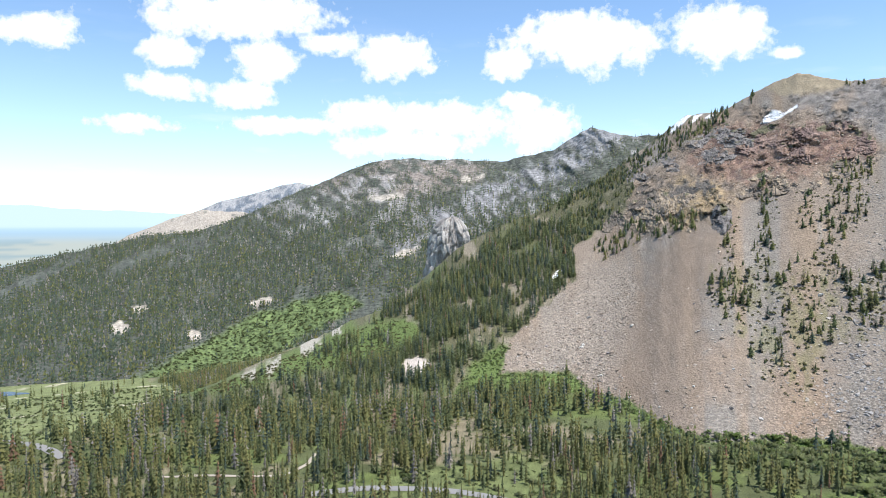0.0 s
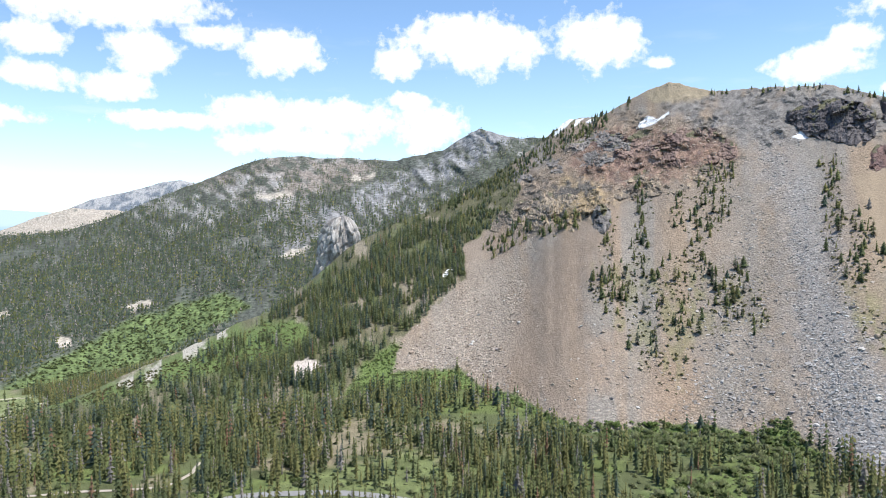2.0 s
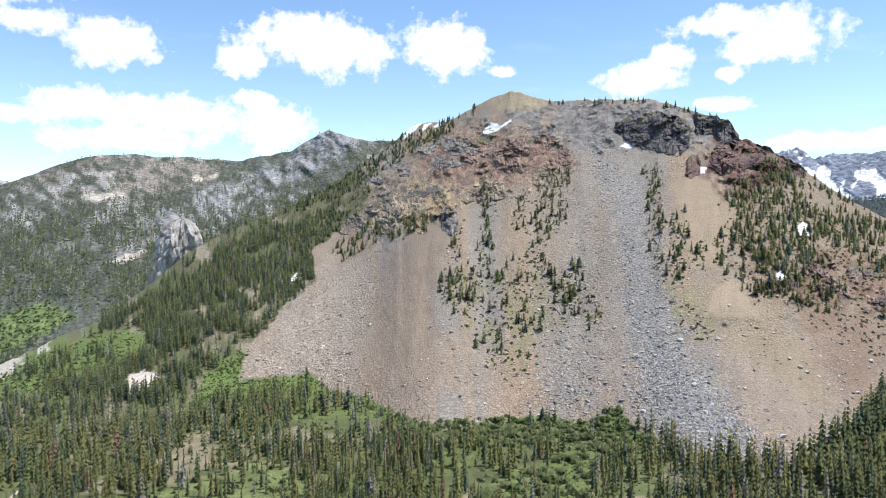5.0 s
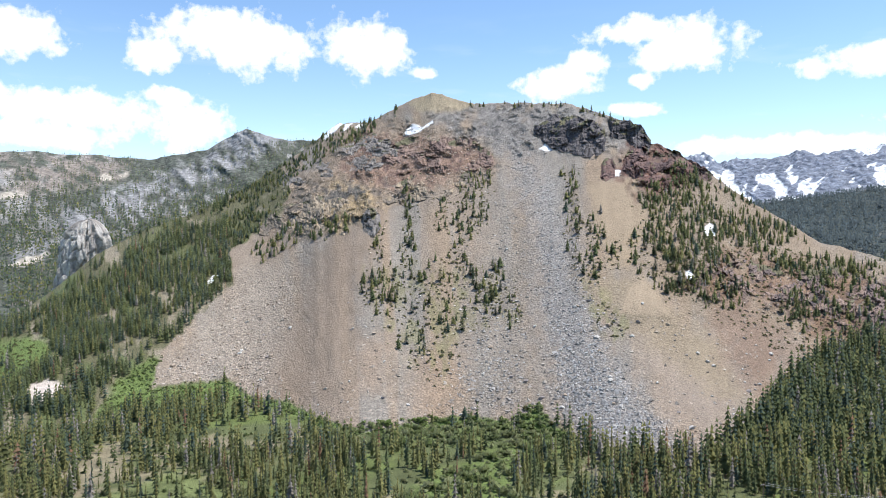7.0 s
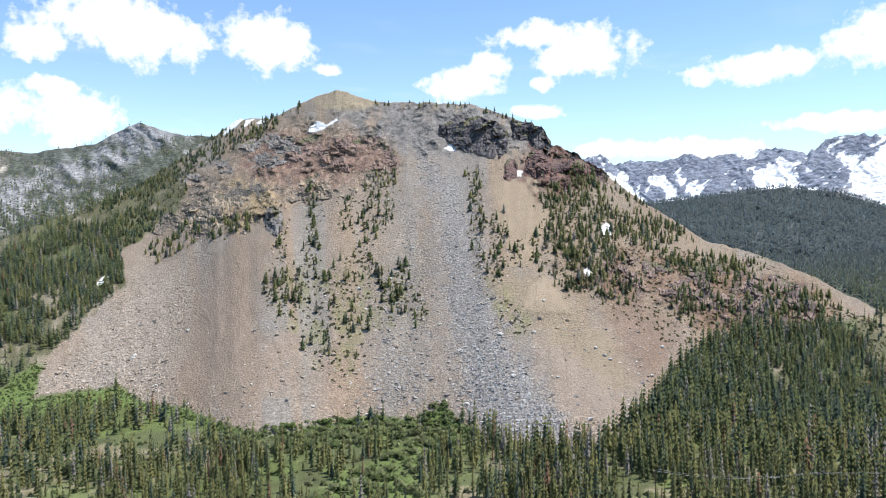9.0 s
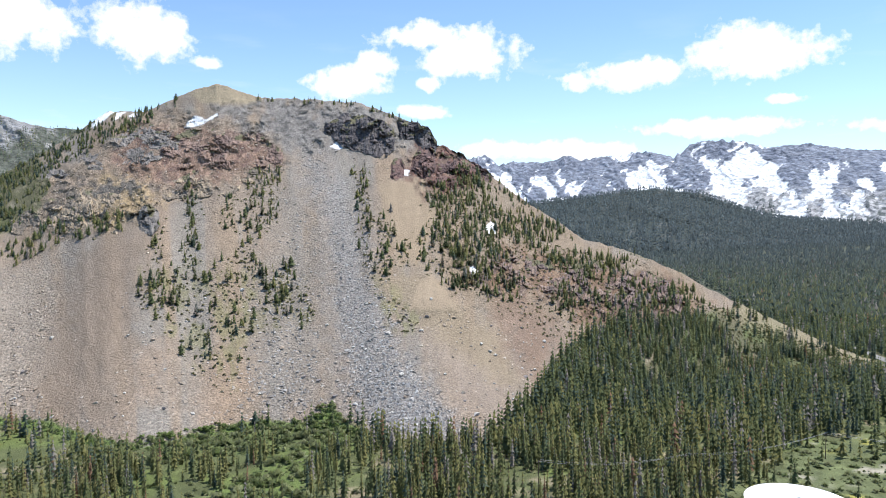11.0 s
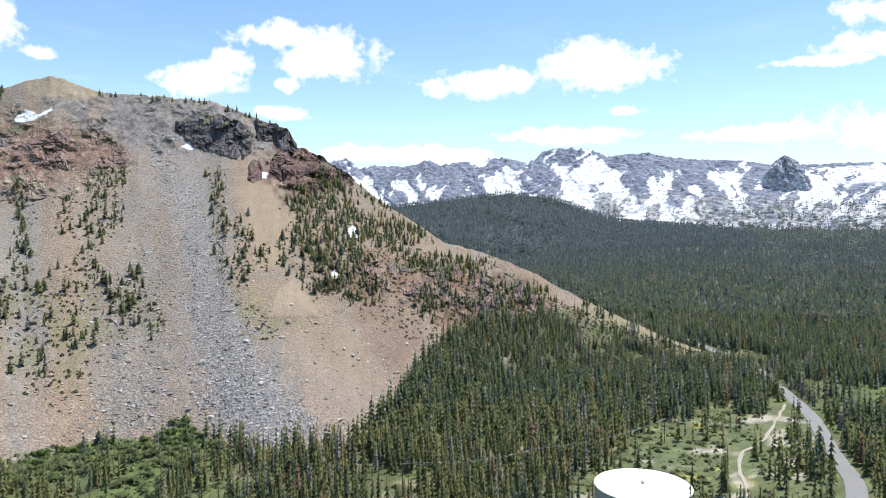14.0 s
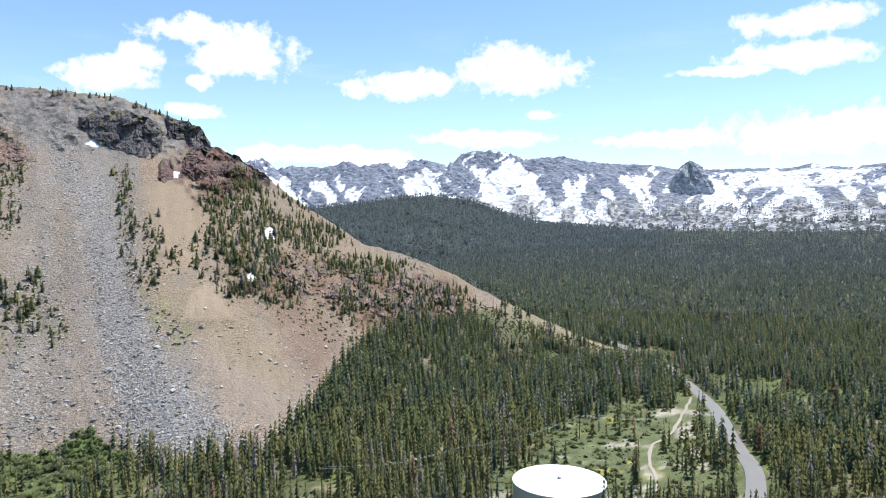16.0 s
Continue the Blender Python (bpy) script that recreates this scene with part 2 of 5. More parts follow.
class Slope:
    """A mountain side: a crest line over a foot line, column by column of the compass."""

    def __init__(self, crest, foot, crest_far, bend=1.1, round_off=3.0, sharp=8.0):
        self.crest = np.array(crest, float)
        self.soft = smoothed(crest, round_off)
        self.foot, self.far = smoothed(foot, 2.2), smoothed(crest_far, 4.0)
        self.bend, self.sharp = bend, sharp

    def base(self, b, v):
        df, dc = line(self.foot, b), line(self.far, b)
        zf = ground_height(b, df) - 1.5
        w = np.clip(v, 0, 1) ** self.sharp
        el = line(self.soft, b) * (1 - w) + line(self.crest, b) * w
        zc = elevation_to_z(el, dc)
        d = df + (dc - df) * v
        over = np.clip(v - 1, 0, None)
        z = zf + (zc - zf) * (np.clip(v, -0.2, 1) if self.bend == 1 else np.sign(v) * np.clip(np.abs(v), 0, 1) ** self.bend)
        z = z - over * np.maximum(zc - zf, 40) * 1.5 * ramp(over, -0.12, 0.15)
        return d, z

    def relief(self, b, v, d, z):
        return 0.0, 0.0

    def point(self, b, v):
        b, v = np.asarray(b, float), np.asarray(v, float)
        d, z = self.base(b, v)
        dd, dz = self.relief(b, v, d, z)
        x, y = xy(b, d + dd)
        return x, y, z + dz

    def elevation(self, b, v):
        d, z = self.base(b, v)
        return np.degrees(np.arctan2(z - EYE, d))

    def v_at(self, b, el):
        """How far up the side an elevation lies."""
        b, el = np.asarray(b, float), np.asarray(el, float)
        lo, hi = np.zeros_like(b), np.ones_like(b)
        for _ in range(16):
            mid = (lo + hi) / 2
            up = self.elevation(b, mid) < el
            lo, hi = np.where(up, mid, lo), np.where(up, hi, mid)
        return (lo + hi) / 2

    def on(self, b, el):
        return self.point(b, self.v_at(b, el))

    def build(self, name, b0, b1, db, rows, colour, mat, back=10, flat=False):
        bs = np.arange(b0, b1 + db / 2, db)
        vs = np.r_[np.linspace(-0.04, 1, rows), 1 + np.linspace(0, 0.7, back + 1)[1:] ** 1.3]
        b, v = np.meshgrid(bs, vs)
        x, y, z = self.point(b, v)
        tint = colour(b, v, self.elevation(b, v), x, y, z)
        nb = len(bs)
        i = (np.arange(len(vs) - 1)[:, None] * nb + np.arange(nb - 1)).ravel()
        faces = np.c_[i, i + 1, i + nb + 1, i + nb]
        me = mesh_of(name, np.c_[x.ravel(), y.ravel(), z.ravel()], faces, tint.reshape(-1, tint.shape[-1]), not flat)
        me.materials.append(mat)
        return new(name, me)


def blend(a, c, m):
    return a * (1 - m[..., None]) + np.array(c, float) * m[..., None]


# bearing and elevation of the crest lines; bearing and distance of the crests and feet
CREST_M = [(-24, -13.6), (-22.8, -13.46), (-19.5, -12.83), (-16.5, -11.66), (-11.7, -9.86), (-8.5, -8.42), (-4.8, -6.97), (-1.8, -4.77), (1.2, -2.13),
           (4.4, -0.37), (8.1, 1.01), (11.7, 2.89), (14.7, 4.86), (17.3, 6.75), (19.1, 8.15), (21.7, 8.35), (23.7, 9.4),
           (25.2, 10.2), (26.7, 10.7), (30.1, 9.8), (34.0, 9.81), (37.7, 9.65), (39.5, 9.1), (41.4, 8.45), (43.2, 7.5),
           (43.8, 6.44), (44.9, 6.1), (46.5, 5.17), (48.0, 4.25), (51.9, 1.35), (56.0, -1.25), (59.8, -2.25), (63.4, -3.8),
           (65.8, -5.15), (70.1, -7.1), (74.2, -8.75), (78.1, -10.1), (81.0, -10.9)]
FAR_M = [(-24, 420), (-16, 460), (-8, 540), (0, 620), (8, 670), (15, 690), (20, 685), (27, 640), (34, 615), (44, 585), (52, 560), (60, 540), (70, 525), (81, 515)]
FOOT_M = [(-24, 350), (-13, 330), (-4, 340), (4, 370), (10, 372), (14, 348), (17, 312), (20, 286), (23, 298), (27, 312), (33, 312), (40, 285), (48, 278), (56, 318), (64, 375), (72, 450), (81, 500)]
CREST_B = [(-37, -4.2), (-32.5, -3.17), (-29, -2.35), (-25.3, -1.51), (-23, -0.98), (-19.4, -0.7), (-17.3, 0.04), (-15.1, 0.98), (-12, 2.35), (-8.4, 3.92),
           (-5.7, 4.95), (-3, 5.2), (0.7, 5.1), (5.3, 4.95), (9, 5.85), (10.3, 6.72), (11.9, 7.4), (13.8, 7.05), (15.6, 6.75), (24, 7.0)]
FAR_B = [(-37, 1900), (-25, 1900), (-15, 1900), (0, 1750), (12, 1500), (24, 1400)]
FOOT_B = [(-37, 980), (-28.4, 860), (-23.5, 800), (-19.5, 840), (-16, 880), (-8, 900), (24, 950)]
CREST_C = [(44, 5.2), (46.5, 5.34), (48.2, 5.47), (49.1, 4.87), (52.2, 4.92), (54.7, 5.36), (55.8, 4.97), (58.6, 5.4), (60.4, 5.77), (62.7, 5.09), (64.1, 6.14),
           (65.5, 6.41), (67.8, 6.12), (69.4, 5.6), (71.9, 5.79), (75, 5.19), (78.9, 5.02), (81, 4.61), (82.7, 4.48), (86.2, 4.54), (88.9, 4.48),
           (90.4, 4.71), (92.5, 4.33), (94.8, 4.5), (99, 4.6)]
CREST_H = [(44, 1.4), (49.5, 1.7), (52.6, 1.72), (58.6, 2.5), (61.3, 2.75), (64.6, 2.4), (69.6, 0.45), (74.6, 0.1), (80, -0.6)]
CREST_D = [(-27, -2.6), (-24.2, -0.93), (-21.4, 0.26), (-18.9, 0.96), (-16, 0.85), (-13.8, 0.2), (-8, -0.8)]
CREST_E = [(-25, -1.5), (-21.4, 0.2), (-19.3, 0.9), (-17.7, 1.63), (-15.5, 2.18), (-12.9, 2.97), (-11.6, 3.17), (-10.3, 2.91), (-7.5, 2.25), (-3, 1.5)]

# patches of the mountain sides, outlined by bearing and elevation
SCREE = [(4.7, -12.2), (5.6, -9.5), (8.1, -6.9), (10.9, -4.7), (10.5, -2.1), (12.7, -0.7), (14.3, 0.4), (15.5, 2.8), (14.5, 4.6), (17.7, 6.9), (26.7, 11.9), (38.6, 12.5), (44.5, 8.9), (49.8, 3.4), (56, -1), (63.4, -3.7), (68, -5.8), (64.1, -7.3), (59.6, -7.6), (55.4, -9.7), (53.6, -11.5), (52.2, -13.8), (49.4, -16.4), (47.5, -18.1), (41, -17.4), (40.1, -17.3), (37.8, -16.5), (35.4, -14.5), (33.6, -15.7), (29.4, -15.5), (24.7, -15.7), (26.8, -15.8), (20.5, -16.6), (17.5, -15.3), (14.9, -13.8), (11.8, -13.3), (10.4, -11.8)]
BROWN_CHUTE = [(20.3, 0.3), (23, 0.8), (20.3, -6.4), (18.9, -15.2), (14.2, -13.1), (16, -5.4), (16.9, -2.3)]
LEFT_LOBE = [(5.2, -11.9), (7.9, -8), (11.5, -3.6), (16, -1.9), (15.5, -6.3), (13, -13), (9.8, -11.9)]
GREY_CHUTE = [(32.9, 8.3), (35, 5.9), (37.3, 2.6), (38.9, -3.8), (41.4, -10.2), (45.1, -15.3), (48.2, -17.7), (40.1, -17.5), (37.3, -15.6), (35.7, -7.5), (35, -1.5), (33.6, 3.1), (32, 6.3)]
GREY_TWO = [(30.3, 3.1), (33.6, 3.1), (35, -3.8), (34.5, -13.9), (29.4, -15.6), (28.9, -7.5), (31.2, -1.5)]
ORANGE_A = [(24.8, -10.6), (28.4, -10.2), (29.4, -13.8), (27, -15.8), (24.7, -15.5)]
ORANGE_B = [(20.5, -9.1), (23, -9.2), (22.5, -13.2), (20.2, -13.5)]
OCHRE_CHUTE = [(39.3, 3.3), (43.2, 3.9), (43.2, 1.9), (44.1, 0.6), (42.5, -3.3), (41, -3.3), (39.8, 0.8)]
OCHRE_MOUND = [(41.7, -7), (42.6, -4.9), (43.5, -4.1), (45, -5.6), (45.6, -7)]
OCHRE_BENCH = [(38.7, -4.3), (43.2, -3.7), (46.8, -7.3), (49.4, -9), (51.2, -13.2), (48.6, -13), (43.3, -8.8), (40.5, -6.6)]
PINK_FAN = [(43.3, -8.8), (48.2, -9), (51.6, -12.8), (50, -16.3), (45.1, -14.5)]
RED_BOWL = [(48.6, -5.9), (50.7, -5.4), (54.5, -8.7), (53.7, -10.9), (52, -12.7), (49.9, -10.7)]
RED_CRAG = [(41.4, 4.4), (42.5, 6.1), (43.7, 6.7), (44.9, 6.4), (46.7, 5.5), (48.2, 4.1), (46.3, 3), (43.6, 2.2)]
RED_BAND = [(19.1, 4.4), (20.4, 6.6), (23.1, 7.3), (29.4, 7), (31.3, 4.9), (28.5, 4), (24.8, 3.1), (21.3, 3)]
RUBBLE = [(13.5, -0.1), (14.4, 2.9), (17.3, 4.3), (19.5, 7), (23.1, 8.7), (30.3, 7.7), (32.2, 4.5), (26.7, 2.6), (23, 1.7), (20.3, -0.1), (16, -1)]
TAN_CRAG = [(16, -0.1), (17.3, 2.1), (19.1, 3.6), (21.7, 3.1), (22.4, 1.5), (20.3, -0.1)]
TOP_GREY = [(26.7, 9), (30.3, 9.9), (37.7, 9.9), (43.6, 8), (43.8, 6.2), (38.6, 5.6), (33.1, 6.3), (28.5, 7.2)]
TOP_GRASS = [(24.6, 9.9), (26.7, 10.8), (30.6, 10), (29, 9.2), (25.8, 9.2)]
BROWN_ROCK = [(45.9, -4.6), (49.8, -1.9), (56, -3.1), (61.7, -3.8), (65.5, -6.4), (63.5, -7.7), (56.1, -8.2), (54, -6.2), (48.6, -5.5)]
RIGHT_SIDE = [(43.2, 3.5), (48, 4.3), (56, -1.2), (63.4, -3.7), (65.8, -6), (56.1, -8.2), (47.7, -7.3), (43.7, -3.3)]
OLIVE_VEIL = [(21.2, -3.7), (25.7, -3.3), (33.1, -4.8), (33.6, -7.5), (28.9, -8.4), (27.5, -12.9), (25.7, -12), (23, -8.8)]
GREEN_PATCH = [(38.7, -4.3), (40.5, -5.2), (42.8, -7.9), (41.4, -9.5), (39.1, -6.6)]
SNOW_PATCHES = [[(24.3, 7.3), (25.1, 8.2), (25.9, 8), (26.7, 8.5), (26.8, 8.3), (25.4, 7.5)], [(35.4, 6.2), (36, 6.6), (36.5, 6.1), (36, 6)], [(41.3, 4), (41.4, 4.4), (41.8, 4.3), (41.7, 3.9)],
                [(48, -0.3), (48.5, 0.2), (48.9, -0.1), (48.8, -0.8), (48.2, -0.8)], [(46.8, -3.7), (47.2, -3.5), (47.4, -4.1), (47, -4.1)], [(17.9, 7), (18.8, 8), (19.4, 8.2), (19, 7.7), (18.1, 6.9)],
                [(19.3, 7.4), (19.7, 8.1), (20.3, 8.2), (19.8, 7.7)], [(20.4, 7.9), (20.8, 8.2), (21.1, 8.1), (20.7, 7.8)], [(8.9, -4.5), (9.5, -3.7), (9.7, -4), (9.2, -4.8)]]
WOOD_LEFT = [(-9.9, -9.4), (-4.4, -7.1), (-1.8, -5.1), (2.1, -2.8), (8.1, 0.2), (12.6, 2.2), (13.8, -0), (10.8, -2.1), (11, -4.6), (8.4, -6.9), (5.6, -9.9), (3.5, -10.4), (0.7, -12.5), (-1.1, -13.6), (-6.7, -12.2), (-9.9, -11.2)]
CREST_BAND = [(8.1, 0.9), (14.7, 5.1), (17.7, 6.9), (21.7, 8.7), (27, 10.9), (26.3, 10), (22.2, 7.6), (18.5, 5.8), (15.6, 3.7), (12.6, 2)]
FOOT_GREEN = [(0.7, -14), (2.6, -11.3), (4.7, -10), (5.6, -9.9), (4.9, -12.2), (10.4, -12), (11.8, -13.3), (14.9, -13.8), (20.5, -16.6), (18.8, -17.5), (12.3, -15.9), (6.8, -15)]
FOOT_BUSH = [(18, -16.4), (22.9, -15.6), (29.4, -15.4), (33.1, -15.6), (35.4, -14.1), (36.4, -15.8), (38.7, -16.9), (35.4, -18.2), (29.4, -17.8), (22.9, -17.9), (19.3, -17.7)]
SPUR_GREEN = [(-21.6, -13.3), (-16.1, -11.8), (-8.5, -8.7), (-3, -7.7), (-2.1, -9.5), (-4.4, -11.3), (-10.4, -12), (-16.6, -13)]
SPUR_ROCK = [(-16.8, -12.2), (-14.4, -11), (-11.2, -9.3), (-8.3, -8.1), (-8.2, -8.6), (-11, -10.2), (-13.5, -11.5), (-16.1, -12.6)]
PALE_PATCH = [(-3.3, -11.1), (-2.1, -10.9), (-1, -11.3), (-1.2, -12.2), (-2.3, -12.8), (-3.2, -12.6)]
GLADE = [(-4.4, -9.5), (-3.2, -8.1), (-2, -7.7), (-1.8, -9.1), (-3.9, -10.4)]
YELLOW_TOP = [(-2.3, -6.1), (-1.6, -5.5), (-0.7, -5.8), (-1.6, -6.4)]
B_GREEN = [(-24.3, -11.7), (-20.3, -9.8), (-15.6, -7.4), (-8.5, -5.5), (-6.7, -6.7), (-13, -10.2), (-16.5, -11.7), (-22.4, -13.8)]
B_ROCK = [(-4.4, -2.6), (-0.6, 1.3), (3.5, 3), (8.1, 5), (9.9, 6.5), (11.9, 7.6), (15.6, 6.8), (13.4, 6), (10.3, 3.8), (6.3, 1.6), (3.5, -0.3), (1.7, -1.2), (-2, -2.1)]
B_CRAG = [(9.2, 5.6), (10.8, 7.3), (12.1, 7.7), (14.7, 6.8), (12.5, 4.7), (10.3, 4.3)]
B_BROWN = [(-10.3, 2.9), (-5.7, 4.8), (3.5, 5), (3, 3.4), (-3.9, 2), (-8.5, 1.6)]
B_LIGHT = [(-13.4, -0.3), (-8.5, 2.9), (-4.8, 4.3), (-3.9, 2.9), (-7.6, 1.1), (-12.1, -0.7)]
B_PATCHES = [[(-15.8, -6.2), (-13.9, -5.8), (-13.7, -6.2), (-15.2, -6.8)], [(-25.6, -7.6), (-24.8, -7.2), (-24.2, -7.9), (-25.4, -8.5)], [(-24.1, -6.4), (-23.1, -6.1), (-23.2, -6.8), (-23.9, -6.8)], [(-20.4, -8.5), (-19.4, -8.3), (-19.2, -8.9), (-20.1, -9.1)], [(-6.6, 2), (-3.4, 2.5), (-3.2, 2.1), (-5.7, 1.7)], [(1.4, 3.5), (3.6, 4.1), (3.5, 3.6), (2.1, 3.2)], [(-4.4, -2.8), (-2, -1.8), (-1.8, -2.1), (-3.2, -2.9)]]
LEFT_MEADOW = [(-35.2, -9.3), (-28.4, -10.6), (-23.9, -11.4), (-20.3, -12.8), (-22, -14.2), (-25.5, -15.1), (-30.7, -15.4), (-35.3, -14.6)]
TANK_CLEAR = [(66.9, -19.3), (72, -16.1), (75.1, -15), (80.8, -12.4), (82.8, -12.7), (85.3, -15.7), (86.9, -17.5), (87.3, -20.2), (77.8, -21.7), (66, -22)]
BUSH_CLEAR = [(22.9, -22.1), (26.6, -20), (32.2, -18.2), (36.4, -16), (35, -18.2), (33.1, -20.3), (34, -22.4)]
LEFT_CLEAR = [(-9.1, -22.3), (-3.9, -20), (3.1, -19.2), (5.4, -18.3), (10, -19.4), (10.1, -22.3)]
GLADE_TWO = [(-0.7, -18), (0.7, -16.2), (3.1, -15.5), (3.6, -17.9), (0.8, -19.7)]
TREE_LINES = [[(21.9, -0.1), (22.7, 0.6), (22.5, -3.3), (21.8, -3.5)], [(20.5, -4.6), (23, -3.3), (24.8, -3.8), (24.3, -6.5), (21.2, -6.5)], [(24.4, 3.1), (25.4, 3.1), (25.3, -3.3), (23.7, -4.7), (24.4, -1)], [(26.9, 2.2), (28, 2.6), (28.5, -0.6), (27.3, -1)], [(29, 4), (31.5, 4.5), (31.3, -0.1), (28.9, -1.5), (28.5, 0.8)], [(27.6, -2.4), (29.4, -1), (30.1, -3.4), (28, -4.3)], [(29.4, -3.8), (32.6, -3.4), (34, -7.5), (31.2, -7.5)], [(37.5, 4.5), (38.6, 4.5), (38.9, -3.3), (37.7, -1)], [(39.5, 0.8), (40.3, 1), (40.3, -3.3), (38.9, -3.8)], [(40.7, -2), (41.8, -1.3), (41.9, -3.7), (41, -3.8)], [(42.3, -1), (43, -0.8), (43.2, -3.3), (42.5, -3.6)], [(37.7, -2), (40.5, -3.3), (40.3, -4.7), (38.2, -3.8)], [(26.6, -7.5), (29.4, -7.5), (28.9, -8.9), (26.6, -8.8)]]
TREES_RIGHT = [(43.2, 3.5), (45.8, 4.4), (48, 4.1), (51.9, 1.2), (56, -1.4), (59.8, -2.6), (59.8, -3.8), (55.2, -3.6), (49.8, -3.2), (45.9, -6), (43.2, -3.8)]
TREES_RIGHT_TWO = [(45.9, -4.6), (49.8, -3.2), (65.5, -4.8), (65.8, -7.9), (56.1, -9.1), (52, -8.9), (48.6, -7.3)]
ROCK_TREES = [(15.2, -0.1), (20.4, 0.8), (19.9, -0.6), (16, -1.4), (12.7, -3.2), (12.3, -1.8)]


class ScreeSlope(Slope):
    def rocky(self, b, el):
        m = inside(RUBBLE, b, el, 0.5, 0.5, 31) * 0.8
        for poly, k in ((TAN_CRAG, 1.2), (RED_CRAG, 1.4), (TOP_GREY, 0.6), (BROWN_ROCK, 1.1), (RED_BAND, 0.9)):
            m = np.maximum(m, k * inside(poly, b, el, 0.7, 1.0, 32))
        m = m * (0.35 + 0.9 * ramp(fbm(b * 0.9, el * 0.9, 35, 3), -0.4, 0.35))
        return np.maximum(m, 0.25 * inside(RIGHT_SIDE, b, el, 0.5, 0.5, 33))

    def relief(self, b, v, d, z):
        side, el = np.radians(b) * 600, np.degrees(np.arctan2(z - EYE, d))
        rock = self.rocky(b, el) * ramp(v, 1.3, 1.0)
        wx, wz = side + 3 * value_noise(side / 8, z / 8, 5), z + 3 * value_noise(side / 8, z / 8, 6)
        joint, own = cells(wx / 6.5, wz / 6, 41)
        joint2, own2 = cells(wx / 3.6, wz / 3.0, 42)
        blocks = 0.6 * (own - 0.5) + 0.2 * ramp(joint, 0.0, 0.35) + 0.4 * (own2 - 0.5) + 0.2 * ramp(joint2, 0.0, 0.3)
        ledges = ridged(side / 24, z / 18, 43, 3) - 0.6
        gully = fbm(side / 26, z / 240, 44, 3) * ramp(v, 0.02, 0.3) * ramp(v, 1.0, 0.8)
        swell = fbm(side / 70, z / 70, 45, 2) * ramp(v, 0.0, 0.3) * ramp(v, 1.0, 0.75)
        mound = inside(OCHRE_MOUND, b, el, 1.0, 0.1, 46)
        dd = -rock * (6.5 * blocks + 14 * ledges) - 5 * gully - 8 * swell - 5 * mound
        crest = ramp(v, 0.93, 1.0) * ramp(v, 1.12, 1.0)
        dz = crest * (1.2 * fbm(side / 6, v * 3, 47, 3) + rock * 2.5 * (ridged(side / 9, v * 2, 48, 3) - 0.6))
        dz = dz + 0.25 * fbm(side / 4, z / 3, 49, 2) * ramp(v, -0.02, 0.05)
        return dd, dz


class BackSlope(Slope):
    def relief(self, b, v, d, z):
        side = np.radians(b) * 1500
        r = ridged((side + 0.7 * z) / 120, (z - 0.3 * side) / 260, 51, 4) - 0.6
        el = np.degrees(np.arctan2(z - EYE, d))
        rock = inside(B_ROCK, b, el, 0.6, 0.8, 52)
        dd = -(36 * r + rock * 34 * (ridged((side + z) / 45, (z - side) / 80, 53, 4) - 0.6)) * ramp(v, 0.0, 0.3)
        return dd, 4 * fbm(side / 30, v * 3, 54, 3) * ramp(v, 0.9, 1.0) * ramp(v, 1.1, 1.0)


class SnowSlope(Slope):
    def ribs(self, b, z):
        """Rock ribs and the gullies between them, falling slantwise from the crest."""
        side = np.radians(b) * 4000
        wx = side + 60 * fbm(side / 150, z / 110, 60, 3)
        return 0.55 * ridged((wx + 0.6 * z) / 105, z / 700, 61, 4) + 0.45 * ridged((wx - 0.9 * z) / 90, z / 600, 65, 4)

    def relief(self, b, v, d, z):
        side = np.radians(b) * 4000
        dd = -150 * (self.ribs(b, z) - 0.6) * ramp(v, 0.0, 0.25)
        crest = ramp(v, 0.75, 1.0) * ramp(v, 1.15, 1.0) * (0.25 + 0.75 * ramp(b, 80, 66))
        dz = crest * (34 * (ridged(side / 95, v * 1.5, 62, 4) - 0.62) + 24 * (ridged(side / 34, v * 3, 64, 3) - 0.6))
        return dd, dz + 5 * fbm(side / 40, v, 63, 3) * ramp(v, 0.8, 1.0)


class HillSlope(Slope):
    def relief(self, b, v, d, z):
        side = np.radians(b) * d
        return -60 * fbm(side / 220, d / 300, 66, 3), 5 * fbm(side / 60, d / 200, 67, 3)


scree_slope = ScreeSlope(CREST_M, FOOT_M, FAR_M, 1.12)
back_slope = BackSlope(CREST_B, FOOT_B, FAR_B, 1.25)
snow_slope = SnowSlope(CREST_C, [(44, 3300), (99, 3300)], [(44, 4300), (99, 4300)], 1.0, 2.0)
hill_slope = HillSlope(CREST_H, [(44, 1900), (80, 2100)], [(44, 2700), (80, 2900)], 0.9)
pale_hill = HillSlope(CREST_D, [(-27, 2900), (-8, 2900)], [(-27, 3600), (-8, 3600)], 1.0, 1.0)
blue_hill = HillSlope(CREST_E, [(-25, 3700), (-3, 3700)], [(-25, 4500), (-3, 4500)], 1.0, 1.0)


def seen_from_lookout(b, d):
    return np.degrees(np.arctan2(ground_height(b, d) - EYE, d))


